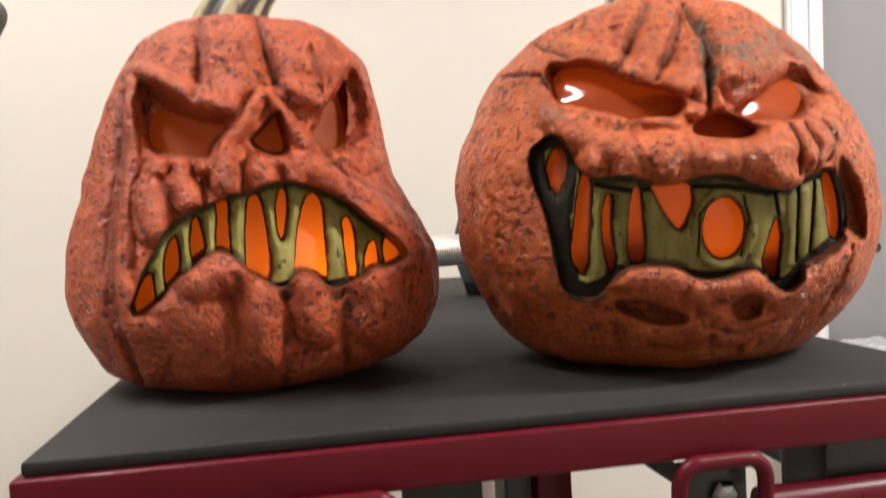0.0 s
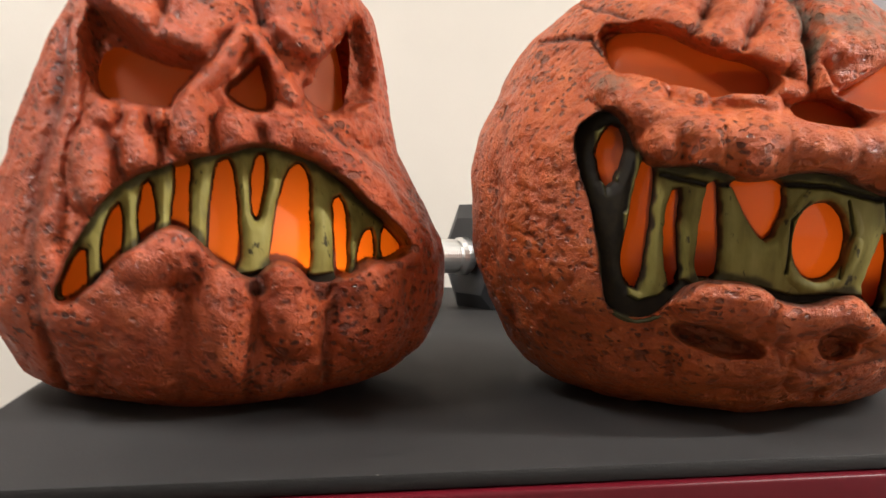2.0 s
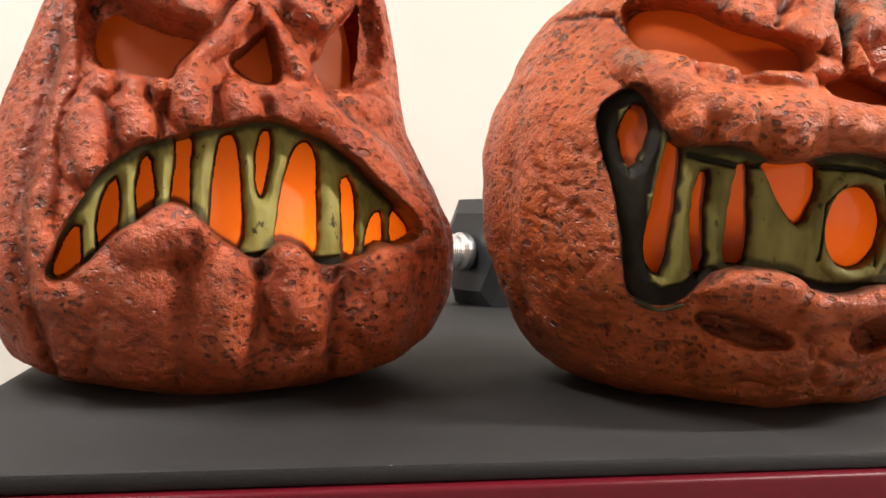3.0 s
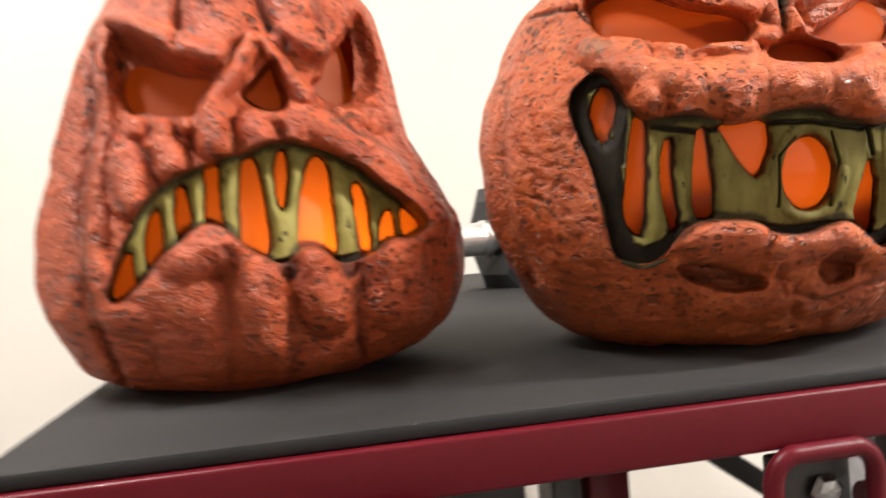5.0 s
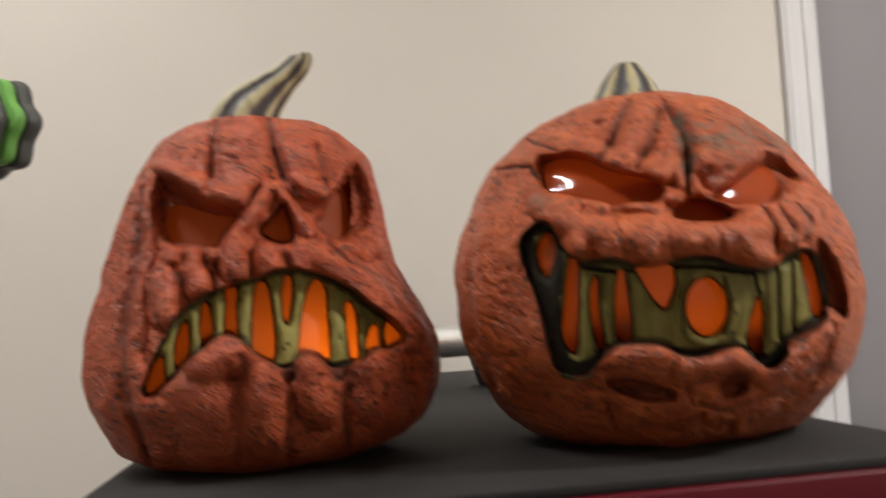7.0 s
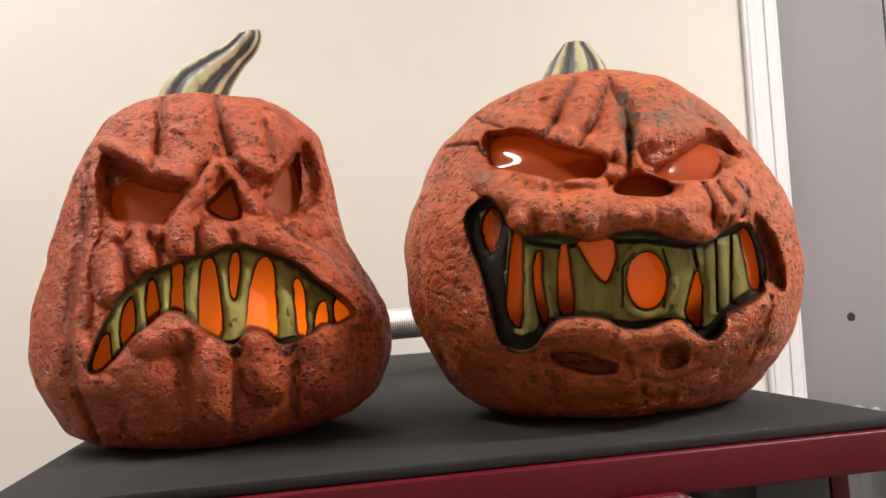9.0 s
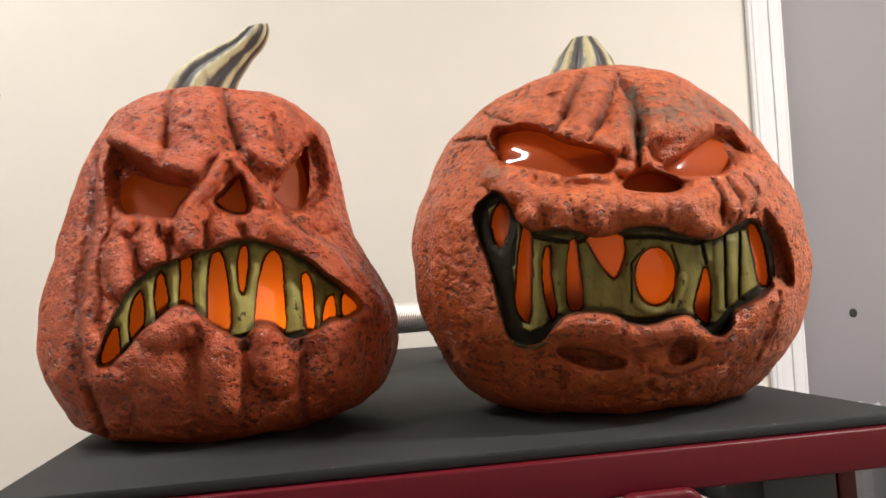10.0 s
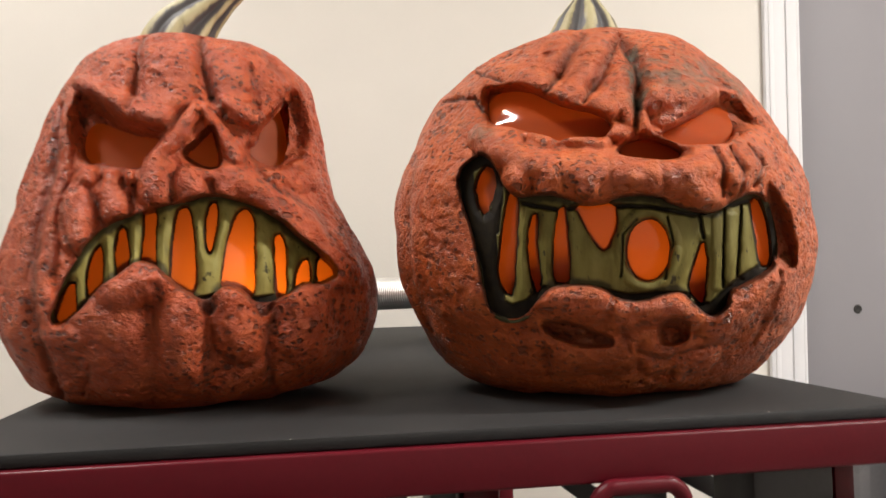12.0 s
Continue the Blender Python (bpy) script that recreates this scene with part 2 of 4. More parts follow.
def lathe(profile, sides, m=None):
    """Turned about z from (radius, height) pairs."""
    bm = bmesh.new()
    rings = []
    for r, z in profile:
        rings.append([bm.verts.new((r * math.cos(2 * math.pi * k / sides), r * math.sin(2 * math.pi * k / sides), z)) for k in range(sides)])
    for low, high in zip(rings, rings[1:]):
        for k in range(sides):
            bm.faces.new((low[k], low[(k + 1) % sides], high[(k + 1) % sides], high[k]))
    bm.faces.new(rings[0][::-1])
    bm.faces.new(rings[-1])
    if m is not None:
        bm.transform(m)
    return bm


def tube(points, radius, sides=14):
    """A round bar along a smooth line."""
    pts = [Vector(p) for p in points]
    fine = []
    for n in range(len(pts) - 1):
        p0, p1, p2, p3 = pts[max(n - 1, 0)], pts[n], pts[n + 1], pts[min(n + 2, len(pts) - 1)]
        for k in range(8):
            t = k / 8
            fine.append(0.5 * (2 * p1 + (p2 - p0) * t + (2 * p0 - 5 * p1 + 4 * p2 - p3) * t * t + (3 * p1 - p0 - 3 * p2 + p3) * t ** 3))
    fine.append(pts[-1])
    bm, rings, side = bmesh.new(), [], None
    for n, p in enumerate(fine):
        along = (fine[min(n + 1, len(fine) - 1)] - fine[max(n - 1, 0)]).normalized()
        side = (along.orthogonal() if side is None else side - along * side.dot(along)).normalized()
        other = along.cross(side)
        rings.append([bm.verts.new(p + radius * (side * math.cos(a) + other * math.sin(a))) for a in (2 * math.pi * k / sides for k in range(sides))])
    for low, high in zip(rings, rings[1:]):
        for k in range(sides):
            bm.faces.new((low[k], low[(k + 1) % sides], high[(k + 1) % sides], high[k]))
    bm.faces.new(rings[0][::-1])
    bm.faces.new(rings[-1])
    return bm


def structure(name, bm, mat, label, smooth=False):
    return tagged(part(name, bm, mat, None, label, smooth), kind="structure")


# ---------------------------------------------------------------- the room
WALL_Y = 1.70
DOOR_GAP = 0.285
structure("floor", block((-2.6, -2.4, -0.1), (3.0, WALL_Y + 0.2, 0.0)), M_FLOOR, "dull brown vinyl floor of the exercise room")
structure("ceiling", block((-2.6, -2.4, CEILING), (3.0, WALL_Y + 0.2, CEILING + 0.1)), M_CEILING, "plain off-white painted ceiling")
structure("wall_north", block((-2.6, WALL_Y, 0.0), (1.170, WALL_Y + 0.12, CEILING)), M_WALL, "cream painted wall with faint scuffs")
structure("wall_north_above_door", block((1.170, WALL_Y, 2.1), (3.0, WALL_Y + 0.12, CEILING)), M_WALL, "cream painted wall above the doorway")
structure("wall_north_beyond_door", block((2.092, WALL_Y, 0.0), (3.0, WALL_Y + 0.12, 2.0995)), M_WALL, "cream painted wall beyond the doorway")
structure("wall_west", block((-2.7, -2.4, 0.0), (-2.6, WALL_Y + 0.2, CEILING)), M_BACK, "taupe painted side wall")
structure("wall_east", block((3.0, -2.4, 0.0), (3.1, WALL_Y + 0.2, CEILING)), M_BACK, "taupe painted side wall")
structure("wall_south", block((-2.6, -2.5, 0.0), (3.0, -2.4, CEILING)), M_BACK, "taupe painted wall behind")
SETTLE = Matrix.Translation((1.1, WALL_Y, 0.6)) @ Matrix.Rotation(radians(1.1), 4, "Y") @ Matrix.Translation((-1.1, -WALL_Y, -0.6))
bm = block((1.090, WALL_Y - 0.014, 0.015), (1.170, WALL_Y - 0.0005, 2.14), 0.004)
box(bm, (1.142, WALL_Y - 0.018, 0.015), (1.168, WALL_Y - 0.0135, 2.12), 0.002)
box(bm, (1.100, WALL_Y - 0.016, 0.015), (1.112, WALL_Y - 0.0135, 2.12), 0.001)
structure("trim", bm, M_TRIM, "white moulded door casing on the cream wall", True).matrix_basis = SETTLE
structure("door_jamb", block((1.1705, WALL_Y - 0.012, 0.015), (1.180, WALL_Y + 0.119, 2.08), 0.002), M_TRIM, "white painted door jamb", True).matrix_basis = SETTLE
door = tagged(thing("door_1", "closed grey painted door with a small dark screw hole", "door", (1.198, WALL_Y + 0.012, 0.0)), kind="structure")
door.matrix_basis = SETTLE @ door.matrix_basis
part("stile", block((-0.013, 0.0, 0.015), (DOOR_GAP, 0.04, 2.07), 0.002), M_DOOR, door)
part("slab", block((DOOR_GAP + 0.005, 0.0, 0.015), (0.86, 0.04, 2.07), 0.002), M_DOOR, door)
# dark strip in place of the shadow line in the door's gap
part("gap_shade", block((DOOR_GAP - 0.001, 0.012, 0.015), (DOOR_GAP + 0.006, 0.03, 2.07)), M_HOLE, door, "dark strip standing in for shade between stile and slab")
part("screw_hole", lathe(((0.0105, -0.002), (0.0105, 0.001), (0.007, 0.0022), (0.003, 0.0008)), 16, pose(0.127, 0.0, 0.559, 90, 0, 0)), M_HOLE, door, "dark round screw hole")


def ceiling_light(x, y, turn):
    lamp = thing("ceiling_light", "long white fluorescent ceiling light with a plain diffuser", "ceiling light", (x, y, CEILING), "ceiling lights", turn)
    part("frame", block((-0.06, -0.62, -0.05), (0.06, 0.62, -0.0005), 0.006), M_TRIM, lamp)
    part("diffuser", block((-0.035, -0.59, -0.056), (0.035, 0.59, -0.0505), 0.002), M_TUBE, lamp, "glowing white diffuser")


for x, y, turn, watts in LAMPS:
    ceiling_light(x, y, turn)

# ---------------------------------------------------------------- the stand with its mat
TOP = 0.55
mat_bm = block((-0.158, 0.482, TOP - 0.0085), (0.452, WALL_Y - 0.004, TOP), 0.0022)
rubber = tagged(part("rubber_mat", mat_bm, M_MAT, None, "black crumb-rubber mat lying on the red steel stand"), category="mat")
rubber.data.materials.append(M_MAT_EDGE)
# sides and underside take the shaded colour
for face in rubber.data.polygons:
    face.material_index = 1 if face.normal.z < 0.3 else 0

stand = thing("steel_stand", "glossy dark red steel weight stand under the black mat", "weight stand", (0.147, 1.0, 0.0))


def on_stand(bm):
    bm.transform(Matrix.Translation((-0.147, -1.0, 0.0)))
    return bm


BEAM_HI, BEAM_LO = TOP - 0.0087, TOP - 0.0370
part("front_beam", on_stand(block((-0.163, 0.477, BEAM_LO), (0.462, 0.500, BEAM_HI), 0.0022, segments=3)), M_RED, stand)
part("side_beam", on_stand(block((-0.158, 0.501, BEAM_LO), (-0.122, 1.62, BEAM_HI), 0.005)), M_RED, stand)
part("side_beam", on_stand(block((0.422, 0.501, BEAM_LO), (0.458, 1.62, BEAM_HI), 0.005)), M_RED, stand)
part("back_beam", on_stand(block((-0.158, 1.621, BEAM_LO), (0.458, 1.655, BEAM_HI), 0.005)), M_RED, stand)
part("cross_beam", on_stand(block((-0.121, 0.98, BEAM_LO), (0.421, 1.02, BEAM_HI), 0.005)), M_RED, stand)
for x, wide, mat, label in ((0.143, 0.020, M_BLACK, "black leg"), (0.168, 0.028, M_RED, "")):
    part("leg", on_stand(block((x, 0.60, 0.0), (x + wide, 0.64, BEAM_LO - 0.0005), 0.003)), mat, stand, label)
for x in (-0.158, 0.428):
    part("leg", on_stand(block((x, 1.58, 0.0), (x + 0.03, 1.619, BEAM_LO - 0.0005), 0.003)), M_RED, stand)
part("leg_plate", on_stand(block((0.345, 0.503, 0.30), (0.404, 0.56, BEAM_LO - 0.0005), 0.003)), M_BLACK, stand, "black steel plate")
part("leg", on_stand(block((0.4045, 0.503, 0.0), (0.420, 0.535, BEAM_LO - 0.0005), 0.003)), M_RED, stand)
part("hanger_plate", on_stand(block((0.066, 0.612, 0.42), (0.128, 0.622, BEAM_LO - 0.0005), 0.002)), M_BLACK, stand, "black hanger plate")
for x, z, tilt in ((0.300, 0.448, 37), (0.395, 0.458, 30)):
    part("brace", on_stand(block((x - 0.062, 0.652, z - 0.008), (x + 0.062, 0.668, z + 0.008), 0.002, Matrix.Rotation(radians(tilt), 3, "Y"))), M_BLACK, stand, "dark diagonal brace")
for x, wide in ((-0.021, 0.068), (0.224, 0.058)):
    e = x + wide
    part("loop_handle", on_stand(tube(((x, 0.478, 0.40), (x, 0.475, 0.478), (x + 0.0005, 0.4735, 0.501), (x + 0.008, 0.4725, 0.5105), (x + 0.018, 0.4725, 0.5115), (e - 0.018, 0.4725, 0.5115), (e - 0.008, 0.4725, 0.5105), (e - 0.0005, 0.4735, 0.501), (e, 0.475, 0.478), (e, 0.478, 0.40)), 0.0052)), M_RED, stand)
part("loop_plate", on_stand(block((0.229, 0.487, 0.40), (0.277, 0.493, 0.508), 0.002)), M_BLACK, stand, "black plate inside the loop")
part("lower_rail", on_stand(tube(((0.287, 0.49, 0.474), (0.36, 0.49, 0.4745), (0.47, 0.49, 0.475)), 0.012, 20)), M_RED, stand)
part("rail_end", on_stand(block((0.352, 0.476, 0.462), (0.40, 0.4835, 0.478), 0.003)), M_RED, stand)
part("bolt", on_stand(lathe(((0.008, -0.010), (0.008, 0.0), (0.0095, 0.001), (0.0095, 0.004), (0.0065, 0.007), (0.002, 0.008)), 6, pose(0.259, 0.486, 0.487, 90, 0, 0))), M_NUT, stand, "chrome hex bolt", smooth=False)
part("bolt", on_stand(lathe(((0.005, -0.004), (0.008, -0.0025), (0.009, 0.0), (0.008, 0.0012)), 20, pose(0.137, 0.512, BEAM_LO - 0.0016))), M_CHROME, stand, "round chrome bolt head")

# ---------------------------------------------------------------- dumbbell behind the pumpkins
dumbbell = thing("dumbbell", "hex dumbbell with black heads and a knurled chrome handle", "dumbbell", (0.268, 1.26, TOP), turn=22.0)
along = pose(0, 0, 0.0742, 0, 90, 0) @ pose(0, 0, 0, 0, 0, 30)
for a, b in ((0.0, 0.12), (-0.275, -0.155)):
    part("head", lathe(((0.062, a), (0.0855, a + 0.012), (0.0855, b - 0.012), (0.062, b)), 6, along), M_IRON, dumbbell, "black hexagonal head", smooth=False)
grip = [(0.017, -0.158), (0.0268, -0.150), (0.0268, -0.142), (0.0228, -0.134)]
for k in range(34):
    grip += [(0.0240, -0.130 + k * 0.0031), (0.0231, -0.1285 + k * 0.0031)]
grip += [(0.0228, -0.022), (0.0268, -0.016), (0.0268, -0.006), (0.021, 0.002)]
part("handle", lathe(grip, 28, along), M_CHROME, dumbbell, "knurled chrome handle", smooth=False)

# ---------------------------------------------------------------- rack post with what hangs on it
rack = thing("rack_post", "red painted square rack post with a grey top bracket", "rack post", (-0.39, 0.925, 0.0))
PX0, PX1, PY0, PY1, PTOP = -0.424, -0.360, 0.900, 0.945, 0.872
part("upright", block((PX0 + 0.39, PY0 - 0.925, 0.0), (PX1 + 0.39, PY1 - 0.925, PTOP), 0.003), M_POST, rack)
part("top_bracket", block((PX0 + 0.385, PY0 - 0.92, PTOP + 0.0005), (PX1 + 0.375, PY1 - 0.93, 1.02), 0.004), M_GREY, rack, "grey steel bracket")
part("flange", block((PX0 + 0.35, PY0 - 0.916, 0.965), (PX1 + 0.388, PY1 - 0.955, 1.22), 0.01, Matrix.Rotation(radians(9), 3, "Y")), M_GREY, rack, "grey sloping steel flange")
cup = part("bar_rest", block((-0.045, -0.062, 0.165), (0.028, -0.0255, 0.222), 0.003), M_GREY, rack, "grey bar rest with a black hook")
cup.location = (0, 0, 0.45)
part("hook", lathe(((0.026, -0.012), (0.030, -0.009), (0.030, 0.009), (0.026, 0.012)), 28, pose(-0.008, -0.044, 0.676, 90, 0, 0)), M_BLACK, rack, "black rounded hook")
part("rest_base", block((-0.043, -0.06, 0.606), (0.026, -0.0255, 0.6145), 0.002), M_BLACK, rack, "black underside")

for a, b in (((-0.02, 0.012, 0.955), (-0.075, 0.30, 0.970)), ((-0.02, 0.012, 0.850), (-0.075, 0.28, 0.866))):
    part("peg", tube((a, [(u + v) / 2 for u, v in zip(a, b)], b), 0.008), M_BLACK, rack, "black steel peg")


def lobed(radius, thick, lobes, depth, m):
    """A disc with a wavy rim."""
    bm, rings, sides = bmesh.new(), [], 60
    for f, z in ((0.82, -0.5), (0.96, -0.42), (1.0, -0.2), (1.0, 0.2), (0.96, 0.42), (0.82, 0.5)):
        ring = []
        for k in range(sides):
            a = 2 * math.pi * k / sides
            r = radius * f * (1 + depth * math.cos(lobes * a))
            ring.append(bm.verts.new((r * math.cos(a), r * math.sin(a), z * thick)))
        rings.append(ring)
    for low, high in zip(rings, rings[1:]):
        for k in range(sides):
            bm.faces.new((low[k], low[(k + 1) % sides], high[(k + 1) % sides], high[k]))
    bm.faces.new(rings[0][::-1])
    bm.faces.new(rings[-1])
    bm.transform(m)
    return bm


def disc_stack(place, size, label, layers, tilt):
    stack = thing("weight_discs", label, "weight discs", place, "weight discs by the rack", turn=tilt)
    depth = 0.0
    for name, radius, thick, lobes, wave, mat in layers:
        part(name, lobed(radius * size, thick * size * 0.94, lobes, wave, pose(0, depth + thick * size / 2, 0, 90, 0, 0)), mat, stack)
        depth += thick * size
    return stack


disc_stack((-0.492, 1.15, 0.978), 0.060, "stack of dark, dull pink and green lobed rubber discs", (
    ("disc", 0.55, 0.22, 9, 0.0, M_DARK), ("rim", 0.80, 0.20, 9, 0.0, M_PINK), ("disc", 0.86, 0.22, 9, 0.0, M_DARK), ("rim", 0.96, 0.18, 9, 0.0, M_PINK),
    ("disc", 1.0, 0.30, 7, 0.03, M_DARK), ("green_disc", 1.16, 0.34, 7, 0.07, M_GREEN), ("disc", 1.2, 0.45, 7, 0.08, M_DARK)), -32)
disc_stack((-0.488, 1.16, 0.866), 0.046, "small dark grey and green lobed rubber disc stack", (
    ("green_disc", 0.8, 0.3, 6, 0.05, M_GREEN), ("disc", 1.0, 0.6, 6, 0.08, M_DARK)), -32)

# ---------------------------------------------------------------- things on the floor by the door
bm = bmesh.new()
bmesh.ops.create_grid(bm, x_segments=26, y_segments=20, size=0.5)
for v in bm.verts:
    v.co = Vector((v.co.x * 0.21, v.co.y * 0.12, 0.352 + 0.010 * noise.noise(v.co * 7) + 0.005 * noise.noise(v.co * 21)))
lip = [e for e in bm.edges if e.is_boundary]
down = bmesh.ops.extrude_edge_only(bm, edges=lip)["geom"]
for v in down:
    if isinstance(v, bmesh.types.BMVert):
        v.co.z = 0.0
package = part("wrapped_package", bm, M_FILM, None, "white package wrapped in crumpled shiny film on the floor")
tagged(package, category="package")
package.location = (1.18, 1.61, 0.0005)
tub = thing("plastic_bin", "grey rounded plastic bin standing by the door", "bin", (1.345, 1.40, 0.0))
part("body", lathe(((0.13, 0.0), (0.15, 0.03), (0.165, 0.30), (0.165, 0.36), (0.14, 0.395), (0.06, 0.405)), 40), M_BIN, tub)
part("lid_rim", lathe(((0.166, 0.345), (0.172, 0.348), (0.172, 0.358), (0.166, 0.361)), 40), M_BIN, tub)

# ---------------------------------------------------------------- the two lanterns
# The carving is laid out on a flat chart, cast on the shells from one standing point; a chart unit is about half a millimetre.
STAND = pose(0.02603, -0.03915, 0.64835, 92.947, 3.4517, -10.2464)
STAND_EYE, STAND_TURN = np.array(STAND.translation), np.array(STAND.to_3x3())
UNIT, MID = 1456.05, np.array((784.0, 441.0))


def chart(p):
    q = (p - STAND_EYE) @ STAND_TURN
    return MID + UNIT * np.stack((q[..., 0], -q[..., 1]), -1) / -q[..., 2:3]


def ways(c):
    """Directions from the standing point through chart places."""
    c = (np.asarray(c, float) - MID) / UNIT
    d = np.concatenate((c[..., :1], -c[..., 1:], -np.ones_like(c[..., :1])), -1) @ STAND_TURN.T
    return d / np.linalg.norm(d, axis=-1, keepdims=True)


def smooth(lo, hi, x):
    t = np.clip((x - lo) / (hi - lo), 0, 1)
    return t * t * (3 - 2 * t)


def to_line(c, pts):
    """Distance to a line of points, and how far along it (0 to 1)."""
    pts = np.array(pts, float)
    best, where, n = np.full(c.shape[:-1], 1e9), np.zeros(c.shape[:-1]), max(len(pts) - 1, 1)
    for k in range(n):
        a, b = pts[k], pts[min(k + 1, len(pts) - 1)]
        ab = b - a
        t = np.clip(((c - a) @ ab) / max(ab @ ab, 1e-9), 0, 1)
        d = np.linalg.norm(c - a - t[..., None] * ab, axis=-1)
        nearer = d < best
        best, where = np.where(nearer, d, best), np.where(nearer, (k + t) / n, where)
    return best, where


def rounded(pts, rounds=2):
    """A closed outline with its corners cut twice."""
    pts = np.array(pts, float)
    for _ in range(rounds):
        following = np.roll(pts, -1, 0)
        pts = np.stack((0.78 * pts + 0.22 * following, 0.22 * pts + 0.78 * following), 1).reshape(-1, 2)
    return pts


def outline(c, pts, rounds=2):
    """Signed distance to a closed outline, negative within."""
    pts = rounded(pts, rounds)
    d, _ = to_line(c, np.vstack((pts, pts[:1])))
    inside = np.zeros(c.shape[:-1], bool)
    for a, b in zip(pts, np.roll(pts, -1, 0)):
        cross = ((a[1] > c[..., 1]) != (b[1] > c[..., 1]))
        inside ^= cross & (c[..., 0] < (b[0] - a[0]) * (c[..., 1] - a[1]) / (b[1] - a[1] + 1e-12) + a[0])
    return np.where(inside, -d, d)


def speckle(p, scale, octaves=3):
    return np.array([noise.fractal(v, 1.0, 2.0, octaves) for v in (p * scale).tolist()])


class Shell:
    """A lantern's body: a profile of (radius, height, sideways shift) with ribs, facing one way and a little flattened from front to back."""

    def __init__(self, centre, profile, facing, ribs, rib_depth, depth):
        self.depth = depth
        self.knots, self.shift = np.array([p[1] for p in profile[1:-2]]), np.array([p[2] for p in profile[1:-2]])
        profile = [p[:2] for p in profile]
        self.centre, self.facing, self.ribs, self.rib_depth = np.array((*centre, TOP)), facing, ribs, rib_depth
        pts = np.array(profile, float)
        fine = []
        for n in range(len(pts) - 1):
            p0, p1, p2, p3 = pts[max(n - 1, 0)], pts[n], pts[n + 1], pts[min(n + 2, len(pts) - 1)]
            for t in np.arange(12) / 12:
                fine.append(0.5 * (2 * p1 + (p2 - p0) * t + (2 * p0 - 5 * p1 + 4 * p2 - p3) * t * t + (3 * p1 - p0 - 3 * p2 + p3) * t ** 3))
        fine.append(pts[-1])
        self.line = np.array(fine)
        self.line[:, 0] = np.maximum(self.line[:, 0], 0)
        self.run = np.r_[0, np.cumsum(np.linalg.norm(np.diff(self.line, axis=0), axis=1))]
        self.rise = np.maximum.accumulate(self.line[:, 1] + 1e-7 * np.arange(len(self.line)))

    def rib(self, a):
        side = smooth(radians(60), radians(85), np.abs(a))
        return 1 - self.rib_depth * side * (0.5 + 0.5 * np.cos(a * self.ribs)) ** 4

    def at(self, a, s, inset=0.0):
        r, z = np.interp(s * self.run[-1], self.run, self.line[:, 0]), np.interp(s * self.run[-1], self.run, self.line[:, 1])
        r = r * self.rib(a)
        if inset:
            dr, dz = np.gradient(np.interp(np.linspace(0, 1, 400) * self.run[-1], self.run, self.line[:, 0])), np.gradient(np.interp(np.linspace(0, 1, 400) * self.run[-1], self.run, self.line[:, 1]))
            k = np.hypot(dr, dz) + 1e-9
            r = np.maximum(r - inset * np.interp(s, np.linspace(0, 1, 400), dz / k), 0)
            z = z + inset * np.interp(s, np.linspace(0, 1, 400), dr / k)
        turn = a + radians(self.facing) - math.pi / 2
        return self.centre + np.stack((r * np.cos(turn) + np.interp(z, self.knots, self.shift), self.depth * r * np.sin(turn), z), -1)

    def inside(self, p, inset):
        q = p - self.centre
        r = np.interp(q[..., 2], self.rise, self.line[:, 0])
        return np.hypot(q[..., 0] - np.interp(q[..., 2], self.knots, self.shift), q[..., 1] / self.depth) < r - inset

    def cast(self, c, inset):
        """Where the chart's places meet the shell, that far below its skin."""
        d = ways(c)
        t, found = np.full(d.shape[:-1], 0.40), np.zeros(d.shape[:-1], bool)
        for _ in range(220):
            found |= self.inside(STAND_EYE + d * t[..., None], inset)
            t = np.where(found, t, t + 0.002)
        low = t - 0.002
        for _ in range(10):
            half = (low + t) / 2
            hit = self.inside(STAND_EYE + d * half[..., None], inset)
            t, low = np.where(hit, half, t), np.where(hit, low, half)
        return STAND_EYE + d * t[..., None]


def mesh_part(name, verts, faces, mat, parent, label="", tags=()):
    """A mesh from arrays, in the thing's own space."""
    base = np.array(parent.matrix_basis.translation)
    mesh = bpy.data.meshes.new(name)
    faces = np.asarray(faces, np.int32)
    mesh.vertices.add(len(verts))
    mesh.vertices.foreach_set("co", (np.asarray(verts) - base).astype(np.float32).ravel())
    mesh.loops.add(faces.size)
    mesh.loops.foreach_set("vertex_index", faces.ravel())
    mesh.polygons.add(len(faces))
    mesh.polygons.foreach_set("loop_start", np.arange(len(faces), dtype=np.int32) * 4)
    mesh.polygons.foreach_set("use_smooth", np.ones(len(faces), bool))
    mesh.update(calc_edges=True)
    for key, values in tags:
        mesh.attributes.new(key, "FLOAT", "POINT").data.foreach_set("value", np.asarray(values, np.float32).ravel())
    mesh.materials.append(mat)
    ob = new(name, mesh)
    ob.parent = parent
    return tagged(ob, label)


def grid_faces(rows, cols, closed=False):
    i, j = np.meshgrid(np.arange(rows - 1), np.arange(cols if closed else cols - 1), indexing="ij")
    k = (j + 1) % cols
    return np.stack((i * cols + j, i * cols + k, (i + 1) * cols + k, (i + 1) * cols + j), -1).reshape(-1, 4)


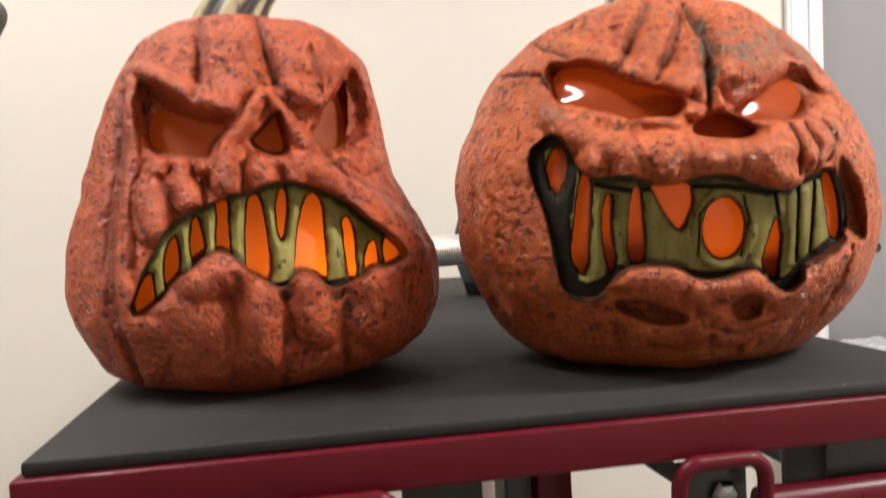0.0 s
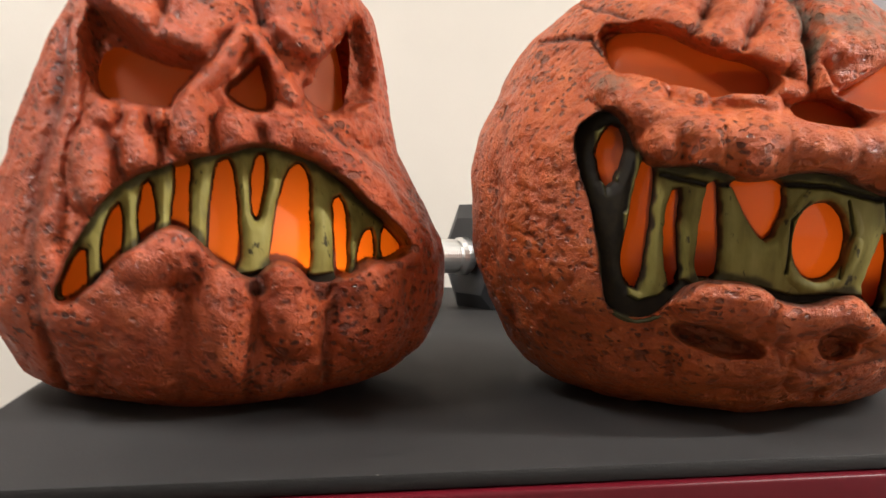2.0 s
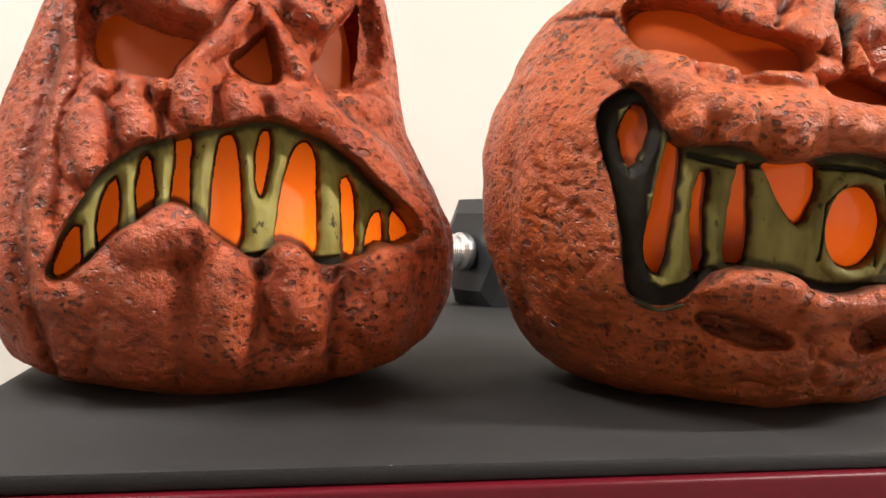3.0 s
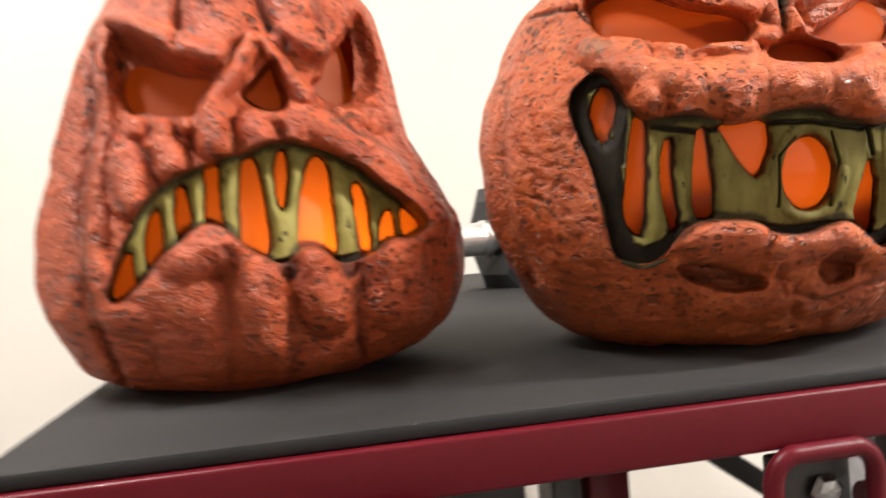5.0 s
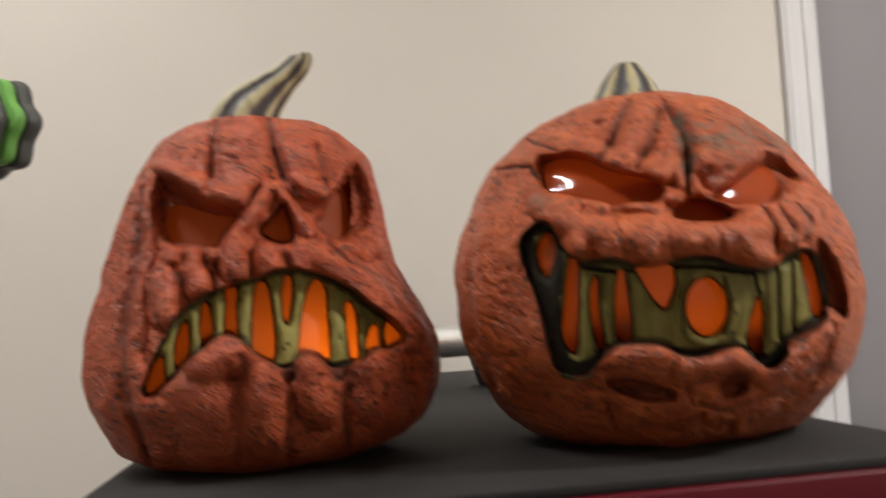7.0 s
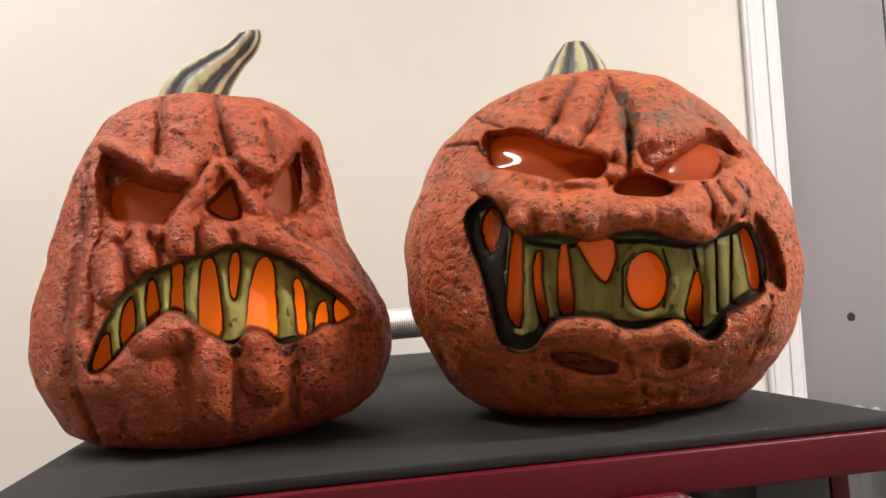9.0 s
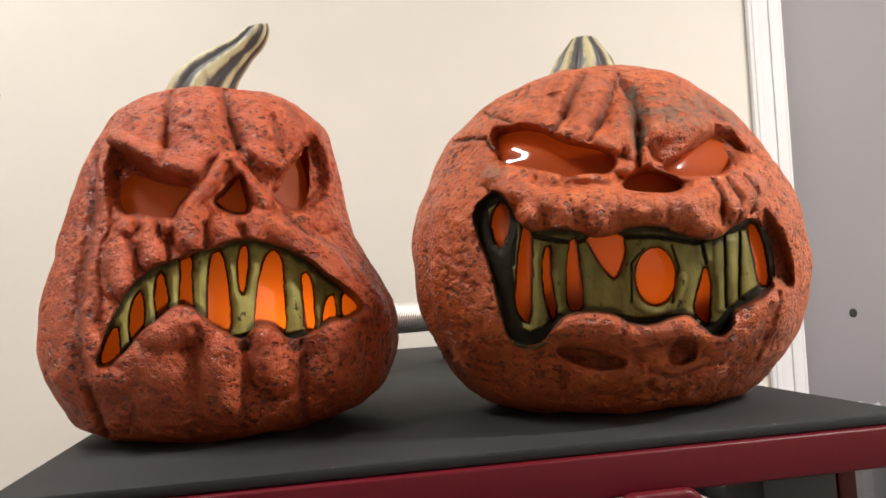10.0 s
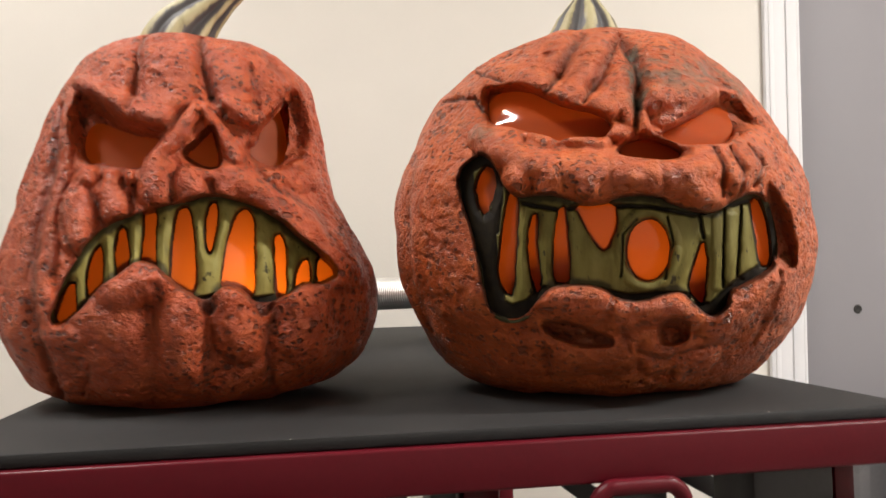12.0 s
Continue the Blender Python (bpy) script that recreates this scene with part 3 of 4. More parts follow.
def build_shell(shell, carve, mat, parent, label):
    """The carved skin: lumps and grooves raised along the skin, openings driven in and cut through."""
    front = np.radians(np.linspace(-112, 112, 500))
    back = np.radians(np.linspace(112, 248, 62))[1:-1]
    angles = np.r_[front, back]
    steps = np.linspace(0.004, 0.996, 470)
    a, s = np.meshgrid(angles, steps)
    p = shell.at(a, s)
    n = np.cross(np.gradient(p, axis=1), np.gradient(p, axis=0))
    n /= np.linalg.norm(n, axis=-1, keepdims=True) + 1e-12
    n *= np.sign((n * (p - shell.centre - (0, 0, 0.14))).sum(-1, keepdims=True))
    way = p - STAND_EYE
    way /= np.linalg.norm(way, axis=-1, keepdims=True)
    shown = smooth(-0.02, 0.10, -(n * way).sum(-1))
    c = chart(p)
    rough = speckle(p.reshape(-1, 3), 55.0).reshape(a.shape)
    c = c + 2.0 * np.stack((rough, np.roll(rough, 17, 0)), -1)
    lift, sink, cut, ink_shade, moss = carve(c)
    crag = np.abs(speckle(p.reshape(-1, 3) * (1, 1, 1.4), 80.0, 4).reshape(a.shape))
    patch = smooth(-0.25, 0.35, speckle(p.reshape(-1, 3), 16.0, 2).reshape(a.shape))
    low = 0.0026 * speckle(p.reshape(-1, 3), 24.0, 2).reshape(a.shape) + 0.0005 * rough + 0.0014 * patch * (0.35 - crag)
    # dents in clusters, tinted dark inside as brown wash and as their shade
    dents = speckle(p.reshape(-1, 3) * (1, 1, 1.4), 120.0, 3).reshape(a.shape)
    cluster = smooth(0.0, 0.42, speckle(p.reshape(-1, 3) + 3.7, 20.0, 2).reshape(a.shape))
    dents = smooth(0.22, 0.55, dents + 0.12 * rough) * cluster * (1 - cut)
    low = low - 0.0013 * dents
    ink_shade = np.maximum(ink_shade, 0.25 * dents)
    toward = 0.25 * n - 0.75 * way
    out = p + toward * (shown * lift)[..., None] + n * low[..., None] + way * (shown * sink)[..., None]
    faces = grid_faces(*a.shape, closed=True)
    gone = (shown * cut).ravel() > 0.985
    faces = faces[~gone[faces].all(1)]
    mesh_part("shell", out.reshape(-1, 3), faces, mat, parent, label, (("ink_shade", ink_shade.ravel() * np.maximum(shown, dents).ravel()), ("moss", (shown * moss).ravel())))


def build_liner(shell, inset, mat, parent, push=None):
    """The smooth plastic behind the openings; push swells its front on the chart."""
    a, s = np.meshgrid(np.linspace(-math.pi, math.pi, 160, endpoint=False), np.linspace(0.03, 0.97, 120))
    p = shell.at(a, s, inset)
    if push is not None:
        way = p - STAND_EYE
        way /= np.linalg.norm(way, axis=-1, keepdims=True)
        c = chart(p)
        p = p - way * (push(c) * smooth(590, 520, c[..., 1]) * (np.abs(a) < 1.5))[..., None]
    p[..., 2] = np.maximum(p[..., 2], TOP + 0.006)
    mesh_part("liner", p.reshape(-1, 3), grid_faces(120, 160, True), mat, parent, "smooth translucent orange plastic liner lit from inside")


def snarl(c):
    """How far the round lantern's snarl stands forward of its body."""
    return 0.015 * smooth(215, 95, to_line(c, ((900, 440), (1100, 462), (1320, 450)))[0])


def oval(x, y, rx, ry, n=14):
    return [(x + rx * math.cos(2 * math.pi * k / n), y + ry * math.sin(2 * math.pi * k / n)) for k in range(n)]


def teeth(shell, mouth, gaps, lines, black, ridges, inset, mat, parent, forward=0.0):
    """The moulded teeth: a sheet behind the lips, pierced by the gaps, edged in black, the lip's shade coloured on, and
    parted tooth by tooth.
    """
    mouth_pts = np.array(mouth, float)
    (x0, y0), (x1, y1) = mouth_pts.min(0) - 14, mouth_pts.max(0) + 14
    xs, ys = np.arange(x0, x1, 1.15), np.arange(y0, y1, 1.15)
    c = np.stack(np.meshgrid(xs, ys), -1)
    shape = c.shape[:-1]
    wob = speckle(np.concatenate((c, np.zeros((*shape, 1))), -1).reshape(-1, 3), 0.05, 2).reshape(shape)
    seen = c + 1.3 * np.stack((wob, np.roll(wob, 31, 1)), -1)
    within = outline(c, mouth)
    gap = np.min([outline(seen, g, 1) for g in gaps], axis=0) - 3.5
    apart = np.stack([to_line(c, line)[0] for line in lines])
    owner = apart.argmin(0)
    if len(lines) > 1:
        two = np.sort(apart, 0)
        seam = two[1] - two[0]
    p = shell.cast(c, inset(c[..., 0]))
    d = ways(c)
    round_off = 0.0030 * np.sqrt(smooth(0, 14, gap))
    for line, r, h in ridges:
        round_off = round_off + h * np.clip(1 - (to_line(seen, line)[0] / r) ** 2, 0, 1)
    dark = np.max([smooth(r, r - 4, to_line(seen, line)[0]) for line, r in black], axis=0)
    p = p + d * (-forward + 0.004 * dark + 0.0115 * smooth(1.0, -3.4, gap) - round_off * smooth(-1, 3, gap))[..., None]
    ink_shade = smooth(0.9, -1.5, gap + 2.4 * wob)
    ink_shade = np.maximum(ink_shade, 0.8 * smooth(-11, -3, within + 4 * wob))
    ink_shade = np.maximum(ink_shade, dark)
    faces = grid_faces(*shape)
    keep = ~(gap.ravel()[faces] < -3.5).all(1) & (within.ravel()[faces] < 12).all(1)
    faces = faces[keep]
    whose = owner.ravel()[faces[:, 0]]
    flat, ink_shade = p.reshape(-1, 3), ink_shade.ravel()
    for k in range(len(lines)):
        mine = faces[whose == k]
        if len(mine) < 4:
            continue
        used, back = np.unique(mine, return_inverse=True)
        mesh_part("tooth", flat[used], back.reshape(-1, 4), mat, parent, "", (("ink_shade", ink_shade[used]),))


class Carving:
    """Gathers the strokes of one face on the chart."""

    def __init__(self, c):
        self.c = c
        shape = c.shape[:-1]
        self.lift, self.sink, self.cut, self.ink_shade, self.moss, self.groove = (np.zeros(shape) for _ in range(6))

    def lump(self, pts, r0, r1, height):
        """A rounded swelling along a line; where two meet a crease is left."""
        d, t = to_line(self.c, pts)
        r = r0 + (r1 - r0) * t
        dome = height * np.clip(1 - (d / (1.04 * r)) ** 2, 0, 1) ** 0.75
        self.lift = (self.lift ** 7 + dome ** 7) ** (1 / 7)

    def line(self, pts, width, depth, darken=0.6):
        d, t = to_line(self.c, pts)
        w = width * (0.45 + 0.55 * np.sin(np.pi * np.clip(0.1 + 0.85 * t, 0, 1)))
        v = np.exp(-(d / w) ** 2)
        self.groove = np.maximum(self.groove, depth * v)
        # the groove is tinted dark too: antique wash, and shade between lumps
        self.ink_shade = np.maximum(self.ink_shade, darken * np.exp(-(d / (0.8 * w)) ** 2))

    def hollow(self, pts, depth, soft, darken=0.4):
        """A pit that does not go through, its shade put into the colour."""
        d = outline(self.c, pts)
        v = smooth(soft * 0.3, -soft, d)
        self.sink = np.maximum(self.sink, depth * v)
        self.ink_shade = np.maximum(self.ink_shade, darken * v)

    def opening(self, pts, depth=0.019, ramp_width=7.0, darken=0.9, rim=6.0):
        """A hole right through the skin, its cheeks brushed black at the mouth and tinted as shade at eyes and nose."""
        d = outline(self.c, pts) - 3.0
        v = smooth(1.5, -ramp_width, d)
        self.sink = np.maximum(self.sink, depth * v)
        self.cut = np.maximum(self.cut, v)
        self.ink_shade = np.maximum(self.ink_shade, darken * smooth(rim, -2.0, d))
        return d

    def stain(self, pts, radius, amount):
        d, _ = to_line(self.c, pts)
        self.moss = np.maximum(self.moss, amount * smooth(radius, radius * 0.3, d))

    def done(self):
        return (self.lift - self.groove) * (1 - self.cut), self.sink, self.cut, np.clip(self.ink_shade, 0, 1), self.moss


PEAR_MOUTH = ((172, 628), (182, 590), (210, 528), (250, 474), (300, 448), (355, 430), (430, 408), (490, 419), (540, 445), (580, 478), (620, 500), (642, 530), (612, 548),
              (588, 546), (566, 564), (530, 582), (505, 582), (485, 560), (452, 556), (430, 584), (408, 576), (372, 556), (350, 528), (312, 520), (280, 545), (245, 572), (222, 604), (196, 628))
ROUND_MOUTH = ((846, 352), (878, 328), (902, 342), (918, 382), (950, 400), (1000, 392), (1048, 407), (1085, 402), (1123, 391), (1171, 389), (1188, 401), (1224, 412), (1262, 413), (1298, 389), (1324, 377), (1342, 384), (1360, 440), (1362, 488),
               (1345, 500), (1312, 522), (1292, 532), (1285, 562), (1262, 576), (1240, 560), (1214, 536), (1186, 540), (1150, 554), (1110, 552), (1088, 534), (1040, 530), (1000, 536), (980, 562), (955, 590),
               (925, 592), (900, 574), (890, 520), (872, 450), (854, 405))


def carve_pear(c):
    k = Carving(c)
    # forehead
    k.lump(((350, 175), (345, 245)), 52, 46, 0.006)
    k.lump(((250, 200), (235, 235)), 45, 40, 0.004)
    k.lump(((455, 190), (470, 250)), 42, 36, 0.006)
    k.lump(((535, 215), (520, 190)), 34, 34, 0.003)
    k.lump(((205, 226), (250, 246), (290, 268), (345, 282)), 16, 24, 0.014)
    k.lump(((445, 256), (494, 276)), 22, 18, 0.014)
    # nose
    k.lump(((398, 262), (372, 310), (332, 350)), 15, 20, 0.013)
    k.lump(((412, 262), (445, 310), (470, 345)), 13, 18, 0.012)
    k.lump(((345, 372), (330, 365)), 26, 24, 0.011)
    k.lump(((385, 374), (440, 376)), 17, 15, 0.012)
    # cheeks and upper lip
    for line, r0, r1, h in ((((225, 378), (222, 388)), 20, 23, 0.013), (((266, 382), (266, 392)), 14, 17, 0.013), (((298, 376), (300, 386)), 10, 13, 0.011), (((214, 425), (212, 484)), 35, 32, 0.016),
                            (((262, 414), (272, 434)), 30, 30, 0.015), (((330, 354), (338, 404)), 30, 32, 0.0165), (((394, 386), (402, 402)), 29, 28, 0.0145), (((440, 386), (452, 396)), 26, 24, 0.012)):
        k.lump(line, r0, r1, h)
    k.lump(((450, 375), (520, 395), (590, 455), (650, 525)), 26, 34, 0.012)
    k.lump(((520, 375), (545, 372)), 22, 22, 0.010)
    k.lump(((570, 380), (590, 375)), 20, 18, 0.009)
    k.lump(((186, 275), (178, 340), (168, 440), (150, 560), (165, 650)), 13, 26, 0.008)
    k.lump(((165, 650), (215, 660)), 24, 30, 0.009)
    # lower lip and chin
    k.lump(((285, 575), (325, 550), (345, 560)), 42, 38, 0.014)
    k.lump(((270, 640), (300, 690)), 70, 70, 0.009)
    k.lump(((390, 610), (395, 690)), 52, 50, 0.011)
    k.lump(((470, 585), (485, 640)), 36, 46, 0.013)
    k.lump(((590, 585), (600, 640)), 44, 52, 0.011)
    k.lump(((620, 550), (600, 560)), 18, 18, 0.009)
    # creases between the lumps, their shadow coloured in
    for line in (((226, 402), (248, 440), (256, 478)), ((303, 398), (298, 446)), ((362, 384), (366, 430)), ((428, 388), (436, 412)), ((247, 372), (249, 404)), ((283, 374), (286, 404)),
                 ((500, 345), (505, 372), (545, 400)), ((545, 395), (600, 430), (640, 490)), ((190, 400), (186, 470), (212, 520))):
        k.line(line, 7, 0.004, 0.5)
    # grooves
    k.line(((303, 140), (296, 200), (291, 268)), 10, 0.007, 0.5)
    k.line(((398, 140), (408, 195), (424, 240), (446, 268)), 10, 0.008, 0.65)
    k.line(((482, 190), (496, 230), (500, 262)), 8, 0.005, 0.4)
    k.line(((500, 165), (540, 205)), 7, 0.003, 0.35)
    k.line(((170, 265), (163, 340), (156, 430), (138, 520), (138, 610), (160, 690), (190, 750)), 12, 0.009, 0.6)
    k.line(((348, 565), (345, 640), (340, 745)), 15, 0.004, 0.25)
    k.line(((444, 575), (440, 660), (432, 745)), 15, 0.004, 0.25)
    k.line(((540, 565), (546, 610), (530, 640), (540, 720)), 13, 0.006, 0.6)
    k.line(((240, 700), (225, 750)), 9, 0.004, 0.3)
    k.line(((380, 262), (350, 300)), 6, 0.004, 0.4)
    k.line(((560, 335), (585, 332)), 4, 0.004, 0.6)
    # openings; the shade in eye sockets and nose is put into the colour
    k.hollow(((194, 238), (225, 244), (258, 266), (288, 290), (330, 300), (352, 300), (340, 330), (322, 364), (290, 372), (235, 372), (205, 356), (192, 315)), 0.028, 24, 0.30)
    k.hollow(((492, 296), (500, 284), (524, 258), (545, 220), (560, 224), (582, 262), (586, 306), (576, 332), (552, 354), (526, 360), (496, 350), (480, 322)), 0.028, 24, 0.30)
    k.opening(((206, 326), (216, 303), (238, 286), (270, 298), (306, 309), (344, 313), (332, 334), (316, 350), (312, 370), (286, 370), (258, 368), (240, 362), (222, 364), (209, 346)), depth=0.026, darken=0.22, ramp_width=6, rim=3)
    k.opening(((481, 322), (496, 314), (500, 290), (524, 262), (545, 236), (552, 270), (553, 316), (544, 346), (526, 357), (500, 348), (485, 336)), depth=0.026, darken=0.22, ramp_width=6, rim=3)
    k.opening(((426, 286), (436, 322), (444, 360), (420, 366), (394, 356), (376, 340), (396, 322)), depth=0.026, darken=0.35, ramp_width=8, rim=3)
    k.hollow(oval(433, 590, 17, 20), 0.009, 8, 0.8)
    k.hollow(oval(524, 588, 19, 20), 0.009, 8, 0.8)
    k.opening(PEAR_MOUTH, depth=0.030, darken=0.7, rim=6)
    return k.done()


def carve_round(c):
    k = Carving(c)
    # brow
    k.lump(((1000, 140), (945, 195)), 38, 46, 0.011)
    k.lump(((1060, 150), (1015, 220)), 32, 32, 0.012)
    k.lump(((1110, 190), (1072, 238)), 24, 26, 0.012)
    k.lump(((1108, 235), (1122, 262)), 22, 18, 0.012)
    k.lump(((1180, 160), (1195, 215)), 62, 58, 0.013)
    k.lump(((1270, 190), (1285, 195)), 36, 36, 0.006)
    k.lump(((900, 190), (860, 210)), 36, 36, 0.004)
    k.lump(((1085, 280), (1112, 284)), 16, 18, 0.011)
    k.lump(((1158, 222), (1236, 214)), 30, 30, 0.018)
    k.lump(((950, 196), (1004, 220)), 26, 28, 0.016)
    k.lump(((1036, 228), (1086, 246)), 24, 22, 0.017)
    # cheeks and the roll of the upper lip
    k.lump(((915, 290), (935, 298)), 20, 22, 0.014)
    k.lump(((975, 300), (985, 305)), 20, 22, 0.016)
    k.lump(((1025, 300), (1075, 305)), 20, 20, 0.016)
    k.lump(((880, 300), (940, 335), (1000, 352), (1090, 352)), 26, 46, 0.020)
    k.lump(((1060, 352), (1160, 352)), 44, 42, 0.022)
    k.lump(((1160, 352), (1235, 355)), 44, 46, 0.023)
    k.lump(((1220, 335), (1300, 330)), 34, 40, 0.020)
    k.lump(((1285, 300), (1325, 320)), 22, 26, 0.014)
    k.lump(((1000, 385), (990, 375)), 26, 26, 0.018)
    k.lump(((1240, 380), (1255, 385)), 34, 30, 0.021)
    for x, y, r in ((945, 372, 26), (1000, 366, 25), (1060, 378, 29), (1128, 362, 26), (1232, 382, 33), (1290, 360, 26)):
        k.lump(((x, y - 8), (x + 2, y)), r, r, 0.0225)
    for line in (((1012, 345), (1022, 392)), ((1090, 340), (1100, 396)), ((1170, 330), (1180, 398))):
        k.line(line, 6, 0.0022, 0.2)
    k.lump(((1138, 256), (1150, 288), (1184, 304), (1210, 312)), 12, 10, 0.017)
    k.lump(((1330, 300), (1345, 290)), 34, 34, 0.006)
    # lower lip and chin
    k.lump(((1010, 560), (1070, 560)), 36, 38, 0.015)
    k.lump(((1120, 580), (1190, 565), (1230, 575)), 30, 28, 0.013)
    k.lump(((1030, 655), (1120, 650)), 30, 30, 0.008)
    k.lump(((1270, 600), (1310, 560), (1345, 515)), 30, 26, 0.013)
    k.lump(((1180, 650), (1250, 640)), 34, 34, 0.009)
    k.lump(((1212, 672), (1216, 684)), 14, 14, 0.004)
    k.lump(((1385, 490), (1375, 560)), 22, 26, 0.005)
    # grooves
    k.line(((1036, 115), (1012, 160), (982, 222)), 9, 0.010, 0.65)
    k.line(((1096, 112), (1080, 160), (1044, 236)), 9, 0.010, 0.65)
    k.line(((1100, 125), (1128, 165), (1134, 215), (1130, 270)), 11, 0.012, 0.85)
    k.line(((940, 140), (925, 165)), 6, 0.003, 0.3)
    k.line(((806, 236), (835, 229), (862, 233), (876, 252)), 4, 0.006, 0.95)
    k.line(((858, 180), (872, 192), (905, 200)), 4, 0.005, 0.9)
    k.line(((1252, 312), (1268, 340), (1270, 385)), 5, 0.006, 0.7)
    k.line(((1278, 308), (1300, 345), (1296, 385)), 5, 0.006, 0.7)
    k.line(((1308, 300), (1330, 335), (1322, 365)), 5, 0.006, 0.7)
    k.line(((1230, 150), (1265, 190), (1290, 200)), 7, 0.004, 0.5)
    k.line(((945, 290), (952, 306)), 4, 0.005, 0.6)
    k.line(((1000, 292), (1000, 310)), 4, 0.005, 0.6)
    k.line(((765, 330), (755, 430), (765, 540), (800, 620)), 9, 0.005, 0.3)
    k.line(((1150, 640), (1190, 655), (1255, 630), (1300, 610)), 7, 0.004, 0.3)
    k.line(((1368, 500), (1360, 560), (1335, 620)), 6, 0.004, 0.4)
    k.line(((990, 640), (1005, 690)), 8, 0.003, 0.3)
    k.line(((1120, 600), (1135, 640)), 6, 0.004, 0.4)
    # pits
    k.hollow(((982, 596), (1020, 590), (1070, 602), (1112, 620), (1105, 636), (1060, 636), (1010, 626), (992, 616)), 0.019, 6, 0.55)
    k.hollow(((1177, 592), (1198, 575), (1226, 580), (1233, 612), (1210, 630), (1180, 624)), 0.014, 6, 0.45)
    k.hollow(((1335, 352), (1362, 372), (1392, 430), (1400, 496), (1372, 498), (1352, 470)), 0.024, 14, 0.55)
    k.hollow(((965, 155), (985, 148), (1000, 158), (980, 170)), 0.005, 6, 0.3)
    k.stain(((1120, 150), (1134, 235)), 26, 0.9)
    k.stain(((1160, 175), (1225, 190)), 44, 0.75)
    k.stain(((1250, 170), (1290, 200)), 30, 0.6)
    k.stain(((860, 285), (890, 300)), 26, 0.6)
    # openings, with socket and nose shade tinted onto the skin
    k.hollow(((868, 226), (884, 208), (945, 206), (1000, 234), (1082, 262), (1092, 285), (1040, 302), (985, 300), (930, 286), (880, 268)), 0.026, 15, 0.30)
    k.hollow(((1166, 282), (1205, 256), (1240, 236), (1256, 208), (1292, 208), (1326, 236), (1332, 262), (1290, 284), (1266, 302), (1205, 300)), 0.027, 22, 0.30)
    k.opening(((884, 242), (898, 224), (928, 214), (960, 219), (982, 231), (1016, 244), (1056, 254), (1084, 264), (1092, 278), (1080, 294), (1044, 296), (1004, 301), (970, 290), (925, 281), (887, 271)), depth=0.026, darken=0.22, ramp_width=6, rim=2)
    k.opening(((1168, 282), (1208, 262), (1242, 242), (1262, 224), (1284, 240), (1296, 272), (1276, 296), (1250, 302), (1205, 299)), depth=0.026, darken=0.22, ramp_width=6, rim=2)
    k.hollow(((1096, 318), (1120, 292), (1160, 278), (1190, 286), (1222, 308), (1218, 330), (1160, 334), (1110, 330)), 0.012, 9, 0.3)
    k.opening(((1099, 315), (1123, 295), (1158, 292), (1190, 303), (1208, 318), (1196, 328), (1150, 328), (1112, 326)), depth=0.026, darken=0.25, ramp_width=7, rim=2)
    k.opening(ROUND_MOUTH, depth=0.028, darken=1.0, rim=5)
    # the whole snarl stands forward of the round body
    k.lift = k.lift + snarl(c)
    return k.done()


PEAR = Shell((-0.0368, 0.7048), ((0.0, 0.002, 0.0), (0.060, 0.0, 0.0), (0.0864, 0.002, -0.0035), (0.1143, 0.0118, 0.0002), (0.1315, 0.0276, 0.0038), (0.1436, 0.0492, 0.0039), (0.1499, 0.0768, 0.0027), (0.1477, 0.1023, 0.0020), (0.1391, 0.1260, -0.0006),
                                  (0.1243, 0.1614, -0.0057), (0.1149, 0.1968, -0.0047), (0.1083, 0.2263, -0.0008), (0.0939, 0.2598, 0.0026), (0.0703, 0.2814, -0.0008), (0.0405, 0.2903, 0.0), (0.016, 0.2864, 0.0), (0.0, 0.2814, 0.0)), 6.0, 11, 0.05, 0.837)
ROUND = Shell((0.304, 0.6634), ((0.0, 0.002, 0.0), (0.0556, 0.0, 0.0), (0.1021, 0.003, 0.0031), (0.1330, 0.0221, 0.0007), (0.1555, 0.0544, 0.0006), (0.1685, 0.0936, 0.0006), (0.1717, 0.1288, -0.0004), (0.1674, 0.1661, -0.0027), (0.1509, 0.2043, -0.0036),
                                 (0.1286, 0.2385, -0.0059), (0.0943, 0.2697, -0.0015), (0.0547, 0.2889, 0.0008), (0.028, 0.2959, 0.0007), (0.0167, 0.2919, 0.0007), (0.0, 0.2858, 0.0007)), -16.0, 12, 0.05, 0.911)

